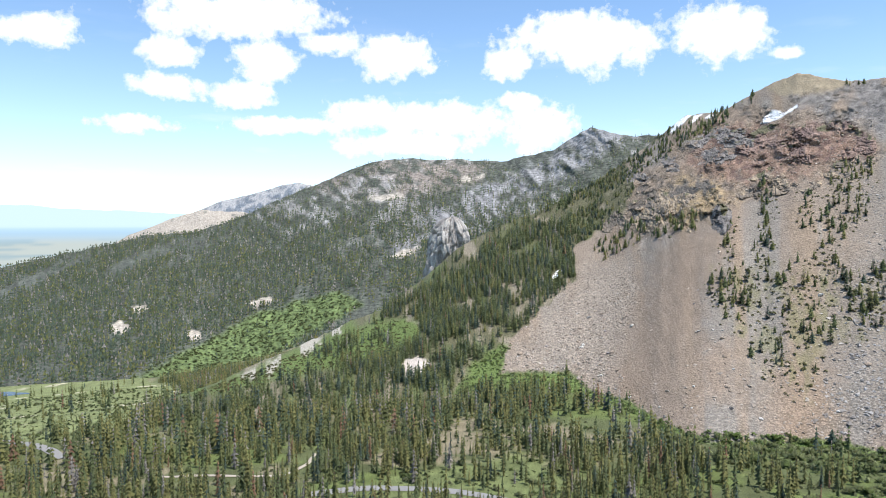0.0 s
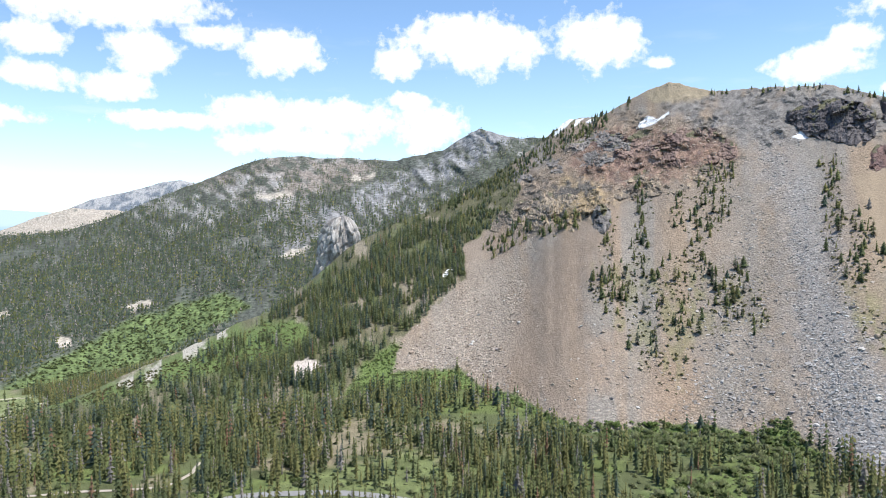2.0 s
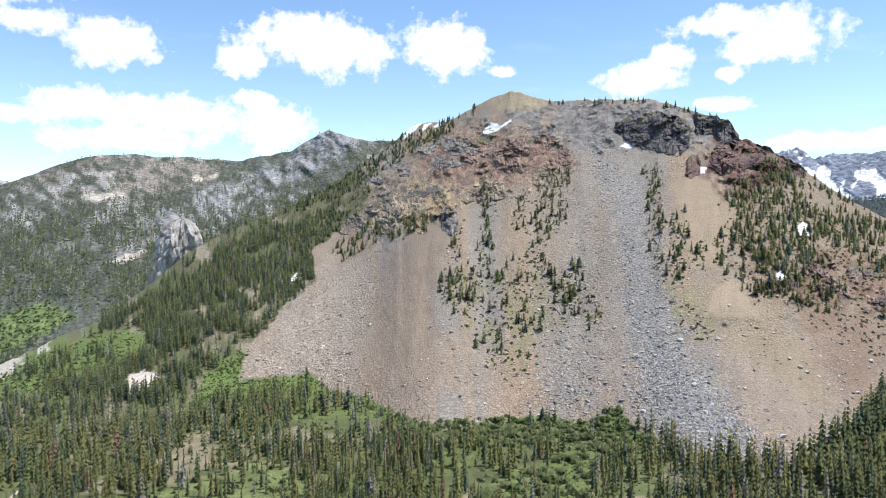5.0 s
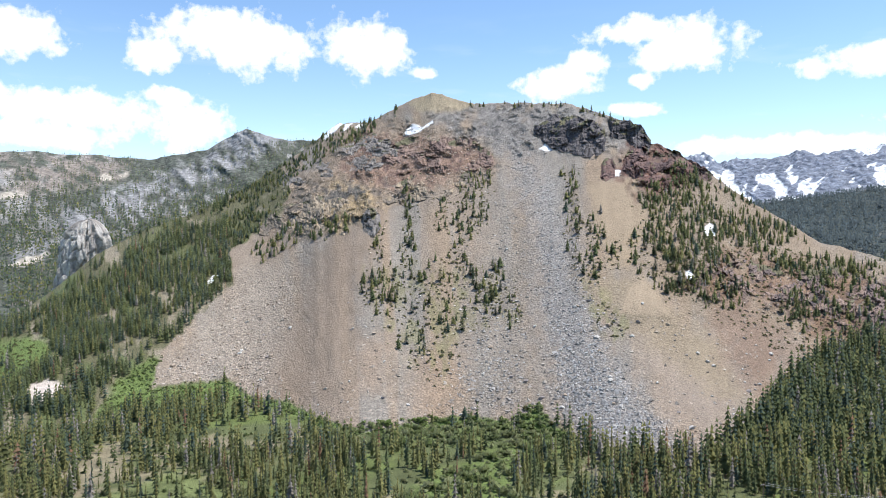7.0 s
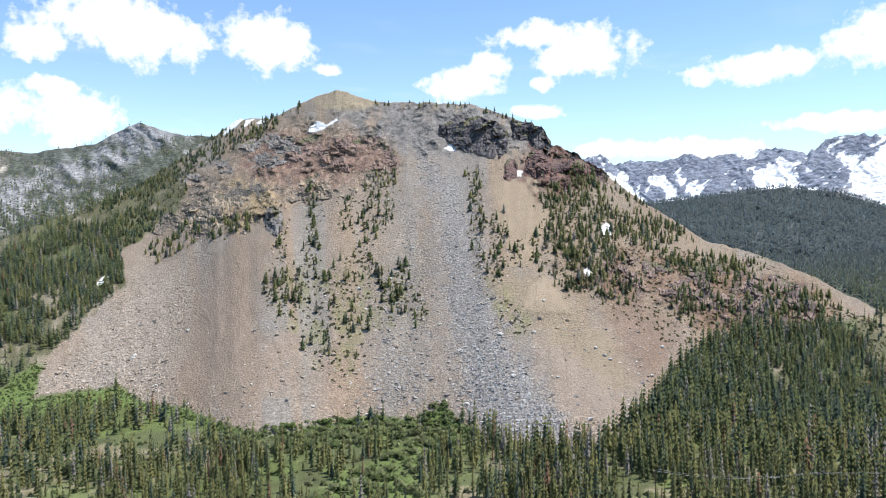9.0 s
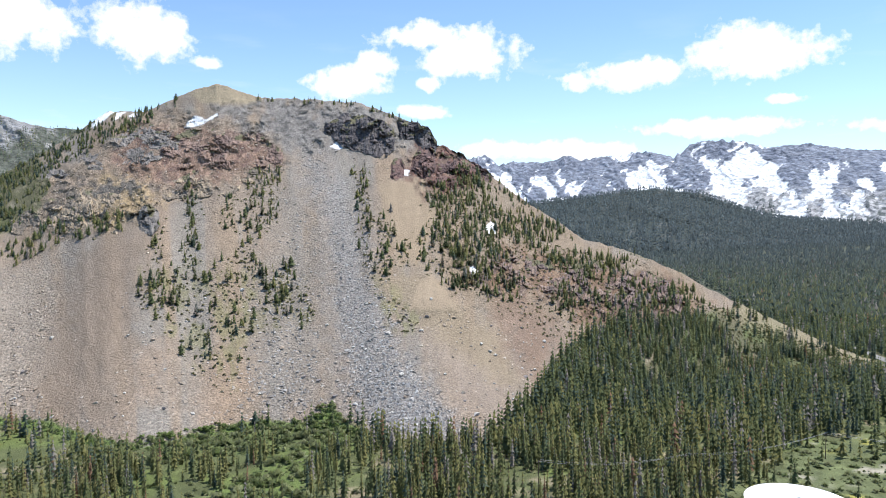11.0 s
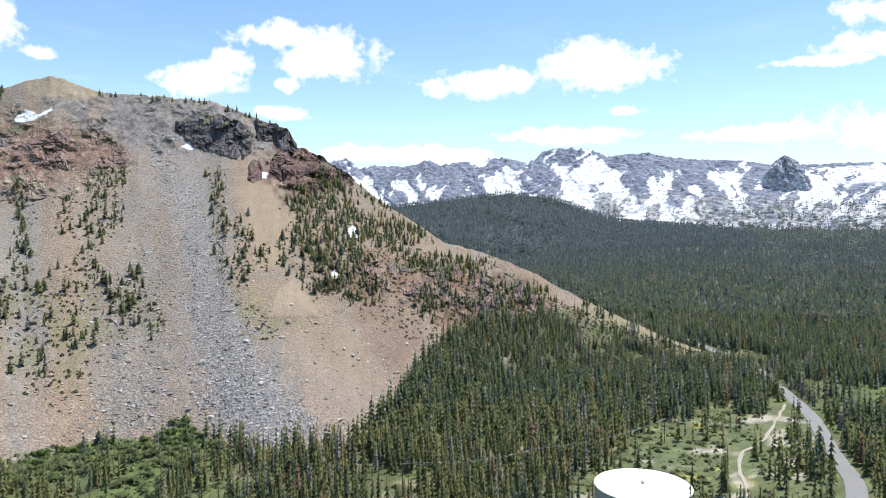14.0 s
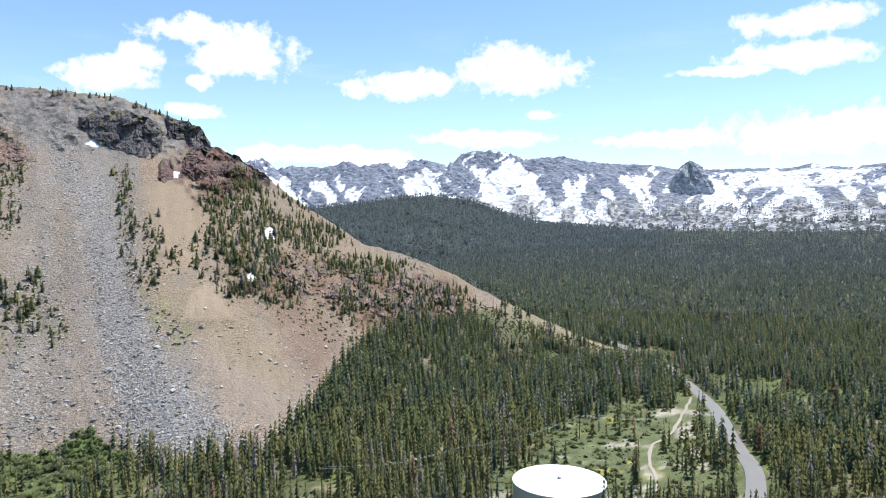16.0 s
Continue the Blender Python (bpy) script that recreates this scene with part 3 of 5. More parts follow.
def ground_tint(b, d, x, y):
    n1, n2, n3 = fbm(x / 30, y / 30, 11), fbm(x / 7, y / 7, 12), fbm(x / 2.5, y / 2.5, 13, 2)
    el = seen_from_lookout(b, d)
    c = np.zeros(x.shape + (3,)) + (0.10, 0.115, 0.05)
    c = blend(c, (0.22, 0.19, 0.125), ramp(n1 + 0.8 * n2, 0.15, 0.5))
    c = blend(c, (0.115, 0.145, 0.048), ramp(-n1 + 0.7 * n2, 0.05, 0.4))
    c = blend(c, (0.075, 0.085, 0.06), ramp(d, 560, 700) * ramp(b, 20, 50))
    meadow = inside(LEFT_MEADOW, b, el, 0.3, 0.3, 71)
    c = blend(c, (0.19, 0.215, 0.09), meadow)
    c = blend(c, (0.5, 0.45, 0.33), meadow * ramp(fbm(x / 50, y / 14, 72), 0.38, 0.46))
    c = blend(c, (0.12, 0.16, 0.05), inside(BUSH_CLEAR, b, el, 0.4, 0.4, 73))
    clear = inside(TANK_CLEAR, b, el, 0.4, 0.5, 74)
    c = blend(c, (0.125, 0.145, 0.065), clear)
    c = blend(c, (0.33, 0.31, 0.08), clear * ramp(fbm(x / 16, y / 16, 75), 0.42, 0.55))
    c = blend(c, (0.36, 0.33, 0.26), clear * ramp(fbm(x / 12, y / 12, 76), 0.22, 0.34))
    c = blend(c, (0.14, 0.165, 0.065), inside(LEFT_CLEAR, b, el, 0.4, 0.4, 77))
    return c * (1 + 0.2 * n2 + 0.35 * n3)[..., None]


def build_ground():
    bs = np.r_[np.arange(-180, -40, 4.0), np.arange(-40, 102, 0.4), np.arange(102, 180, 4.0), 180.0]
    ds = np.r_[0.001, np.geomspace(20, 150, 14), np.geomspace(155, 700, 120), np.geomspace(720, 4950, 60)]
    b, d = np.meshgrid(bs, ds)
    x, y = xy(b, d)
    z = ground_height(b, d)
    nb = len(bs)
    i = (np.arange(len(ds) - 1)[:, None] * nb + np.arange(nb - 1)).ravel()
    me = mesh_of("ground", np.c_[x.ravel(), y.ravel(), z.ravel()], np.c_[i, i + 1, i + nb + 1, i + nb], ground_tint(b, d, x, y).reshape(-1, 3), True)
    me.materials.append(M_GROUND)
    return tagged(new("ground", me), "green and tan meadow and forest floor of a mountain valley", "ground", kind="structure")


ground = build_ground()


def scree_tint(b, v, el, x, y, z):
    side = np.radians(b) * 600
    n, fine = fbm(side / 22, z / 22, 21), fbm(side / 5, z / 5, 22, 3)
    down = fbm(side / 13 + 0.1 * z / 13, z / 170, 23, 3)
    bare = inside(SCREE, b, el, 0.15, 0.35, 25)
    c = np.zeros(x.shape + (3,)) + (0.292, 0.238, 0.192)
    c = blend(c, (0.27, 0.243, 0.215), ramp(down + 0.4 * n, 0.0, 0.4))
    c = blend(c, (0.305, 0.235, 0.175), ramp(-down + 0.4 * n, 0.1, 0.5))
    c = blend(c, (0.33, 0.282, 0.235), inside(LEFT_LOBE, b, el, 1.6, 1.2, 26) * 0.8)
    c = blend(c, (0.27, 0.208, 0.16), inside(BROWN_CHUTE, b, el, 1.8, 1.0, 27) * 0.85)
    c = blend(c, (0.32, 0.26, 0.215), inside(PINK_FAN, b, el, 1.6, 1.0, 28) * 0.8)
    c = blend(c, (0.265, 0.235, 0.205), inside(GREY_TWO, b, el, 2.0, 1.6, 29) * 0.75)
    c = blend(c, (0.265, 0.255, 0.25), inside(GREY_CHUTE, b, el, 1.6, 1.2, 30) * 0.8)
    for poly in (ORANGE_A, ORANGE_B):
        c = blend(c, (0.315, 0.232, 0.17), inside(poly, b, el, 1.2, 0.8, 31) * 0.7)
    c = blend(c, (0.30, 0.24, 0.17), inside(OCHRE_BENCH, b, el, 1.2, 0.9, 33) * 0.85)
    c = blend(c, (0.275, 0.212, 0.152), inside(RIGHT_SIDE, b, el, 0.6, 0.6, 34) * 0.7)
    c = blend(c, (0.335, 0.262, 0.188), inside(OCHRE_CHUTE, b, el, 0.35, 0.35, 32))
    c = blend(c, (0.37, 0.292, 0.212), inside(OCHRE_MOUND, b, el, 0.2, 0.2, 35))
    c = blend(c, (0.245, 0.172, 0.13), inside(RED_BOWL, b, el, 1.3, 1.0, 36) * 0.9)
    # broken rock: each patch has its own stone, veined with darker cracks
    joint, own = cells((side + 3 * value_noise(side / 8, z / 8, 5)) / 3.6, (z + 3 * value_noise(side / 8, z / 8, 6)) / 3.0, 42)
    cracks = ramp(joint, 0.22, 0.0)
    for poly, light, dark in ((RUBBLE, (0.29, 0.225, 0.17), (0.13, 0.11, 0.095)), (RED_BAND, (0.28, 0.185, 0.14), (0.15, 0.095, 0.08)),
                              (TAN_CRAG, (0.36, 0.27, 0.16), (0.12, 0.11, 0.10)), (TOP_GREY, (0.25, 0.235, 0.225), (0.13, 0.125, 0.125)),
                              (RED_CRAG, (0.165, 0.085, 0.07), (0.085, 0.05, 0.048)), (BROWN_ROCK, (0.24, 0.155, 0.105), (0.115, 0.08, 0.075))):
        m = inside(poly, b, el, 0.7, 1.1, 38) * 0.92 * ramp(fbm(side / 12, z / 16, 138, 3), -0.7, -0.25)
        stone = np.zeros(x.shape + (3,)) + light
        stone = blend(stone, dark, np.clip(ramp(fine + 0.6 * n, 0.0, 0.45) + 0.45 * cracks, 0, 1)) * (0.75 + 0.5 * own)[..., None]
        c = c * (1 - m[..., None]) + stone * m[..., None]
    c = blend(c, (0.33, 0.275, 0.195), inside(TOP_GRASS, b, el, 0.2, 0.2, 39))
    veil = np.maximum(inside(OLIVE_VEIL, b, el, 0.8, 1.0, 40) * 0.55, inside(GREEN_PATCH, b, el, 0.5, 0.6, 41) * 0.6)
    c = blend(c, (0.19, 0.185, 0.085), veil * ramp(fine, -0.25, 0.3))
    c = c * (1 + 0.1 * fine[..., None]) * (0.925, 0.915, 0.885)
    # the wooded flanks: litter, grass and pale stones
    wood = np.zeros(x.shape + (3,)) + (0.12, 0.115, 0.065)
    wood = blend(wood, (0.26, 0.225, 0.165), ramp(n + 0.5 * fine, 0.1, 0.5))
    wood = blend(wood, (0.12, 0.145, 0.06), ramp(-n + 0.5 * fine, 0.0, 0.4) * ramp(el, 4, -6))
    wood = blend(wood, (0.12, 0.165, 0.05), np.clip(inside(SPUR_GREEN, b, el, 0.4, 0.5, 42) + inside(FOOT_GREEN, b, el, 0.3, 0.3, 43) + inside(GLADE, b, el, 0.3, 0.4, 44) + inside(FOOT_BUSH, b, el, 0.2, 0.2, 45), 0, 1))
    wood = blend(wood, (0.40, 0.37, 0.31), np.clip(inside(SPUR_ROCK, b, el, 0.25, 0.9, 46) * ramp(fbm(side / 7, z / 3, 146, 3), 0.0, 0.22), 0, 1))
    wood = blend(wood, (0.52, 0.46, 0.41), inside(PALE_PATCH, b, el, 0.15, 0.3, 47))
    wood = blend(wood, (0.46, 0.39, 0.25), inside(YELLOW_TOP, b, el, 0.2, 0.3, 48))
    wood = blend(wood, (0.30, 0.25, 0.165), ramp(b, 60, 64) * ramp(line(scree_slope.crest, b) - el, 2.2, 0.4) * 0.8)
    c = wood * (1 - bare[..., None]) + c * bare[..., None]
    coarse = 0.42 + 0.25 * n + 0.4 * inside(LEFT_LOBE, b, el, 1.6, 1.2, 26) + 0.35 * inside(GREY_CHUTE, b, el, 1.0, 0.9, 30) + 0.2 * inside(GREY_TWO, b, el, 2.0, 1.6, 29) + 0.2 * ramp(v, 0.2, 0.0) + 0.4 * inside(RUBBLE, b, el, 0.5, 0.8, 31)
    coarse = coarse * (1 - 0.35 * inside(BROWN_CHUTE, b, el, 1.5, 0.9, 27)) * (1 - 0.7 * inside(OCHRE_CHUTE, b, el, 0.3, 0.3, 32)) * (1 - 0.85 * inside(OCHRE_MOUND, b, el, 0.2, 0.2, 35)) * (1 - 0.4 * inside(PINK_FAN, b, el, 0.6, 0.6, 28))
    coarse = np.clip(coarse, 0.1, 1.0)
    for k, poly in enumerate(SNOW_PATCHES):
        snow = inside(poly, b, el, 0.04, 0.14, 60 + k)
        c, coarse = blend(c, (0.86, 0.87, 0.89), snow), coarse * (1 - snow)
    return np.concatenate([c, coarse[..., None]], -1)


def back_tint(b, v, el, x, y, z):
    side = np.radians(b) * 1500
    n, fine = fbm(side / 60, z / 60, 81), fbm((side + 0.6 * z) / 14, (z - 0.4 * side) / 22, 82, 3)
    c = np.zeros(x.shape + (3,)) + (0.10, 0.108, 0.088)
    c = blend(c, (0.31, 0.30, 0.285), ramp(n + 0.8 * fine, 0.25, 0.6) * ramp(el, -5, 4))
    c = blend(c, (0.25, 0.215, 0.185), inside(B_BROWN, b, el, 0.5, 0.6, 83) * ramp(fine, -0.4, 0.2))
    c = blend(c, (0.33, 0.32, 0.305), inside(B_LIGHT, b, el, 0.8, 0.8, 84) * ramp(fine, -0.2, 0.3))
    c = blend(c, (0.265, 0.262, 0.262), inside(B_ROCK, b, el, 0.6, 0.9, 85) * ramp(fine + 0.5 * n, -0.4, 0.2))
    c = blend(c, (0.24, 0.24, 0.245), inside(B_CRAG, b, el, 0.3, 0.4, 86) * ramp(fine, -0.3, 0.3))
    c = blend(c, (0.13, 0.175, 0.065), inside(B_GREEN, b, el, 0.3, 0.4, 87))
    for k, poly in enumerate(B_PATCHES):
        c = blend(c, (0.47, 0.42, 0.35), inside(poly, b, el, 0.12, 0.35, 90 + k))
    grit = value_noise((side + z) / 7, (z - side) / 9, 89) + 0.7 * value_noise((side + z) / 3.5, (z - 0.5 * side) / 5, 88)
    return c * (1 + 0.2 * fine + 0.28 * grit)[..., None]


def snow_tint(b, v, el, x, y, z):
    side = np.radians(b) * 4000
    rib = snow_slope.ribs(b, z)
    q = v + 0.2 * fbm(side / 230, z / 150, 105, 4)
    rock, fine = fbm(side / 60, z / 40, 101, 5), fbm(side / 16, z / 12, 106, 4)
    field = fbm((side + 0.9 * z) / 210, (z - 0.3 * side) / 80, 103, 5)
    # grey rock made lighter and bluer, its colour standing in for aerial haze
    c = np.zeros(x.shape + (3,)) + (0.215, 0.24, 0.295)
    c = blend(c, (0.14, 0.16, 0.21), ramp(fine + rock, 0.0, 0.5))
    low = ramp(q, 0.5, 0.32)
    c = blend(c, (0.37, 0.37, 0.375), low * ramp(rock, -0.45, 0.0))
    c = blend(c, (0.17, 0.182, 0.19), low * ramp(fine + 0.5 * rock, 0.05, 0.3))
    # snow fills the gullies, thickest below the crest cliffs
    share = 0.20 + 0.31 * ramp(q, 0.92, 0.72) - 0.22 * ramp(q, 0.5, 0.28)
    hollow = -rib + 0.08 * field + 0.09 * fine
    full = np.quantile(hollow, np.linspace(1, 0, 21))
    snow = ramp(hollow - np.interp(share, np.linspace(0, 1, 21), full), 0.0, 0.025) * ramp(v, 0.05, 0.2)
    shelf = ramp(b, 83, 84.5) * ramp(v, 0.6, 0.68) * ramp(v, 0.96, 0.9)
    snow = np.maximum(snow, shelf * ramp(field + 0.35 * fine + 0.16, 0, 0.06))
    c = blend(c, (0.82, 0.84, 0.88), snow)
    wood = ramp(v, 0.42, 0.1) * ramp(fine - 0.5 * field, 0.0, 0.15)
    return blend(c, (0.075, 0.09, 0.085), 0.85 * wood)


def wooded_haze_tint(b, v, el, x, y, z):
    n = fbm(x / 25, y / 25, 111, 3)
    # forest floor shifted to grey-blue for the haze in front of the hill
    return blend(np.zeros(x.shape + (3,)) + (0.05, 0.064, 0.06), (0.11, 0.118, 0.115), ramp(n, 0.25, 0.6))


def pale_tint(b, v, el, x, y, z):
    n = fbm(b * 2.5, el * 5, 112, 5)
    c = np.zeros(x.shape + (3,)) + (0.42, 0.37, 0.31)
    return blend(c, (0.2, 0.2, 0.17), ramp(n - 0.7 * ramp(v, 0.2, 0.7) + 0.35, 0.0, 0.3))


def blue_haze_tint(b, v, el, x, y, z):
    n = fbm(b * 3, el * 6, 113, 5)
    # the blue of the far air is painted into the hill's colour
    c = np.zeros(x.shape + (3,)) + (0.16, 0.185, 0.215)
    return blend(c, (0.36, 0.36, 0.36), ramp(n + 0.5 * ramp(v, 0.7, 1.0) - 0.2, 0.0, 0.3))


scree_mountain = tagged(scree_slope.build("scree_mountain", -24, 81, 0.11, 230, scree_tint, M_SCREE), "steep reddish-brown and grey mountain side of loose scree and broken rock", "mountain", kind="structure")
back_ridge = tagged(back_slope.build("forested_ridge", -37, 24, 0.15, 150, back_tint, M_FAR), "long grey rocky mountain ridge with conifer forest on its flank", "mountain", kind="structure")
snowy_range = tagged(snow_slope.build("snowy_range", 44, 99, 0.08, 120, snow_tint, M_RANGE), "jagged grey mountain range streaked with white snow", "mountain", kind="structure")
wooded_hill = tagged(hill_slope.build("wooded_hill", 44, 80, 0.3, 40, wooded_haze_tint, M_FAR), "low hill covered in dark conifer forest", "hill", kind="structure")
near_hill = tagged(pale_hill.build("pale_hill", -27, -8, 0.1, 40, pale_tint, M_FAR), "pale tan bare hill far across the valley", "hill", kind="structure")
far_hill = tagged(blue_hill.build("distant_hill", -25, -3, 0.1, 40, blue_haze_tint, M_FAR), "distant hill with a rounded top, tinted blue for haze", "hill", kind="structure")


# the far plain and hazy mountains across it: self-lit, haze painted into the colours
def backdrop_material():
    m = bpy.data.materials.new("far_plain_glow")
    m.use_nodes = True
    t = m.node_tree
    n, link = nodes_of(t)
    t.nodes.remove(t.nodes["Principled BSDF"])
    tint = t.nodes.new("ShaderNodeVertexColor")
    tint.layer_name = "tint"
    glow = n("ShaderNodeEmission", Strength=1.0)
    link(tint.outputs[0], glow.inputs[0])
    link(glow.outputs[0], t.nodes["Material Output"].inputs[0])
    return m


def build_backdrop():
    bs, els = np.arange(-44, -3, 0.25), np.linspace(-6, 1.8, 50)
    top = 1.35 - 0.055 * (bs + 33) + 0.12 * fbm(bs * 0.7, bs * 0, 121, 4)
    b, e = np.meshgrid(bs, els)
    el = np.minimum(e, top[None, :])
    x, y = xy(b, 4900.0)
    z = EYE + 4900 * np.tan(np.radians(el))
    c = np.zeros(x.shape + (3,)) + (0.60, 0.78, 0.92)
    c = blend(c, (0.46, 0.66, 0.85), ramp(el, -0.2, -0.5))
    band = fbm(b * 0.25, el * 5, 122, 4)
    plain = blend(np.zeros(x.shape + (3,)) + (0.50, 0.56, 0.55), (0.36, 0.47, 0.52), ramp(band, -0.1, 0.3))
    # bluer towards the horizon, the thickening haze put into the tint
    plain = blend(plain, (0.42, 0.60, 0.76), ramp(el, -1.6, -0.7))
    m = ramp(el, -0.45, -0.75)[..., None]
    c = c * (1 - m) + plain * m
    nb = len(bs)
    i = (np.arange(len(els) - 1)[:, None] * nb + np.arange(nb - 1)).ravel()
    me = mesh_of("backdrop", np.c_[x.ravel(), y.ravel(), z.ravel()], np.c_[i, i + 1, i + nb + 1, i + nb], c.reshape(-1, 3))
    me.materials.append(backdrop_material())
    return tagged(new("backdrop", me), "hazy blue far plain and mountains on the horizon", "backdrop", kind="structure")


build_backdrop()


# ---- roads and tracks ----
def ribbon(name, points, width, mat, lift, label, category, edge=0.0, kind="structure"):
    p = np.array(points, float)
    d = ground_distance(p[:, 0], p[:, 1])
    x, y = xy(p[:, 0], d)
    s = np.r_[0, np.cumsum(np.hypot(np.diff(x), np.diff(y)))]
    t = np.arange(0, s[-1], 2.0)
    w = np.exp(-0.5 * (np.arange(-8, 9) / 4.0) ** 2)
    sx, sy = (np.convolve(np.r_[np.full(8, q[0]), q, np.full(8, q[-1])], w / w.sum(), "valid") for q in (np.interp(t, s, x), np.interp(t, s, y)))
    tx, ty = np.gradient(sx), np.gradient(sy)
    n = np.hypot(tx, ty)
    nx, ny = -ty / n, tx / n
    across = np.linspace(-0.5, 0.5, 7)
    half = width * (1 + edge * fbm(t / 9, t * 0, 131))
    drift = edge * 1.2 * fbm(t / 7, t * 0 + 5, 132)
    px = sx[:, None] + nx[:, None] * (across * half[:, None] + drift[:, None])
    py = sy[:, None] + ny[:, None] * (across * half[:, None] + drift[:, None])
    pz = ground_at(px, py) + lift - 0.5 * np.maximum(0, np.abs(across) - 0.4) * 10 * lift
    k = 7
    i = (np.arange(len(t) - 1)[:, None] * k + np.arange(k - 1)).ravel()
    me = mesh_of(name, np.c_[px.ravel(), py.ravel(), pz.ravel()], np.c_[i, i + k, i + k + 1, i + 1], None, True)
    me.materials.append(mat)
    return tagged(new(name, me), label, category, kind=kind), np.c_[sx, sy]


M_DIRT = material("pale_dirt", (0.38, 0.335, 0.275), 0.95, grain=1.0, contrast=0.2, bump=0.2, second=0.15)
road, road_line = ribbon("road", [(75.1, -8.7), (76.4, -9.2), (77.7, -9.6), (79, -10.3), (80.3, -10.7), (82.4, -12.3), (84.1, -13.8), (84.9, -15.4), (85.7, -16.5), (86.7, -17.6), (86.9, -19.1), (86.5, -21)], 6.6, M_ROAD, 0.45, "sunlit grey asphalt mountain road through the forest", "road")
PATHS = [road_line]
for pts, wide in (([(82.2, -12.9), (81.4, -14.5), (80.6, -16), (79.1, -16.7), (78.9, -18), (79.8, -19.1), (79.6, -20.4)], 1.4),
                  ([(-10.4, -18.1), (-10.8, -18.7), (-11.1, -19.2), (-13.1, -20), (-18.3, -19.2), (-23.3, -18.8)], 1.6)):
    PATHS.append(ribbon("dirt_track", pts, wide, M_DIRT, 0.4, "pale bare dirt track winding through meadow", "track", 0.5)[1])
for pts in ([(-34, -14.5), (-31.7, -15.2), (-30.1, -15.7), (-29.1, -16.3), (-29.3, -16.9)], [(-12.2, -21.3), (-6.7, -21), (-1.6, -21.2), (3.1, -21.6), (8.2, -22.4)]):
    PATHS.append(ribbon("side_road", pts, 4.5, M_ROAD, 0.35, "narrow grey road in the valley forest", "road")[1])
PATHS = np.concatenate(PATHS)

def pond():
    m = material("pond_water", (0.05, 0.075, 0.09), 0.12, grain=3.0, contrast=0.1, bump=0.03, bump_size=0.6)
    dist = float(ground_distance(np.array([-32.3]), np.array([-11.9]))[0])
    px, py = xy(-32.3, dist)
    a = np.linspace(0, 2 * math.pi, 48, endpoint=False)
    r = 1 + 0.18 * np.sin(3 * a + 1) + 0.1 * np.sin(5 * a)
    vx, vy = px + 17 * r * np.cos(a), py + 8 * r * np.sin(a)
    level = float(ground_at(vx, vy).max()) + 0.05
    top = np.c_[vx, vy, np.full(48, level)]
    rim = np.c_[px + 1.12 * (vx - px), py + 1.12 * (vy - py), np.full(48, level - 3)]
    verts = np.r_[[(px, py, level)], top, rim]
    faces = [(0, 1 + k, 1 + (k + 1) % 48) for k in range(48)]
    for k in range(48):
        p, q = 1 + k, 1 + (k + 1) % 48
        faces += [(p, p + 48, q + 48), (p, q + 48, q)]
    me = mesh_of("water", verts, faces)
    me.materials.append(m)
    return tagged(new("water", me), "small blue pond in the green valley meadow", "pond", kind="structure")


pond()

# ---- trees ----
RNG = np.random.default_rng(7)


def conifer(tiers, spikes, seed, slim=0.16, bare=0.12, trunk=True):
    """Corners (unit height), triangles and a part of 0 wood, 1 needles for one conifer."""
    rng = np.random.default_rng(seed)
    verts, faces, kind = [], [], []
    r = 0.010
    for z in (0.0, 0.9) if trunk else ():
        for a in (0, 2.1, 4.2):
            verts.append((r * math.cos(a), r * math.sin(a), z))
            kind.append(0)
    for a in range(3 if trunk else 0):
        faces += [(a, (a + 1) % 3, 3 + a), ((a + 1) % 3, 3 + (a + 1) % 3, 3 + a)]
    for k in range(tiers):
        f = k / tiers
        low = bare + (1 - bare) * f
        rad = slim * (1 - f) ** 0.8 * (0.85 + 0.3 * rng.random()) * (0.75 + 0.25 * min(1, f * 5)) + 0.012
        high = min(0.97, low + 0.9 * rad + 0.05) if k < tiers - 1 else 1.0
        tip = len(verts)
        verts.append((0.01 * rng.normal(), 0.01 * rng.normal(), high))
        kind.append(1)
        turn = rng.random() * 6.28
        ring = []
        for j in range(2 * spikes):
            a = turn + j * math.pi / spikes
            out = rad * ((0.8 + 0.4 * rng.random()) if j % 2 == 0 else 0.36)
            ring.append(len(verts))
            verts.append((out * math.cos(a), out * math.sin(a), low + (0.0 if j % 2 == 0 else 0.03) + 0.02 * rng.normal()))
            kind.append(1)
        for j in range(2 * spikes):
            faces.append((ring[j], ring[(j + 1) % (2 * spikes)], tip))
    return np.array(verts), np.array(faces), np.array(kind)


LEAF = np.array([(0.114, 0.140, 0.064), (0.155, 0.170, 0.068), (0.205, 0.202, 0.078), (0.086, 0.118, 0.084), (0.27, 0.25, 0.225), (0.24, 0.15, 0.095)])


def leaf_colours(n, odds, rng):
    return LEAF[rng.choice(6, n, p=odds)] * (0.85 + 0.3 * rng.random((n, 1)))


def mix_colours(n, a, c, rng):
    t = rng.random((n, 1))
    return (np.array(a) * (1 - t) + np.array(c) * t) * (0.85 + 0.3 * rng.random((n, 1)))


def bough_normals(v):
    """Needles spread their light: normals lean out from the stem and up."""
    out = np.array(v, float)
    r = np.hypot(out[:, 0], out[:, 1])[:, None] + 1e-6
    out = np.c_[0.77 * out[:, :2] / r, np.full(len(out), 0.64)]
    return out / np.linalg.norm(out, axis=1)[:, None]


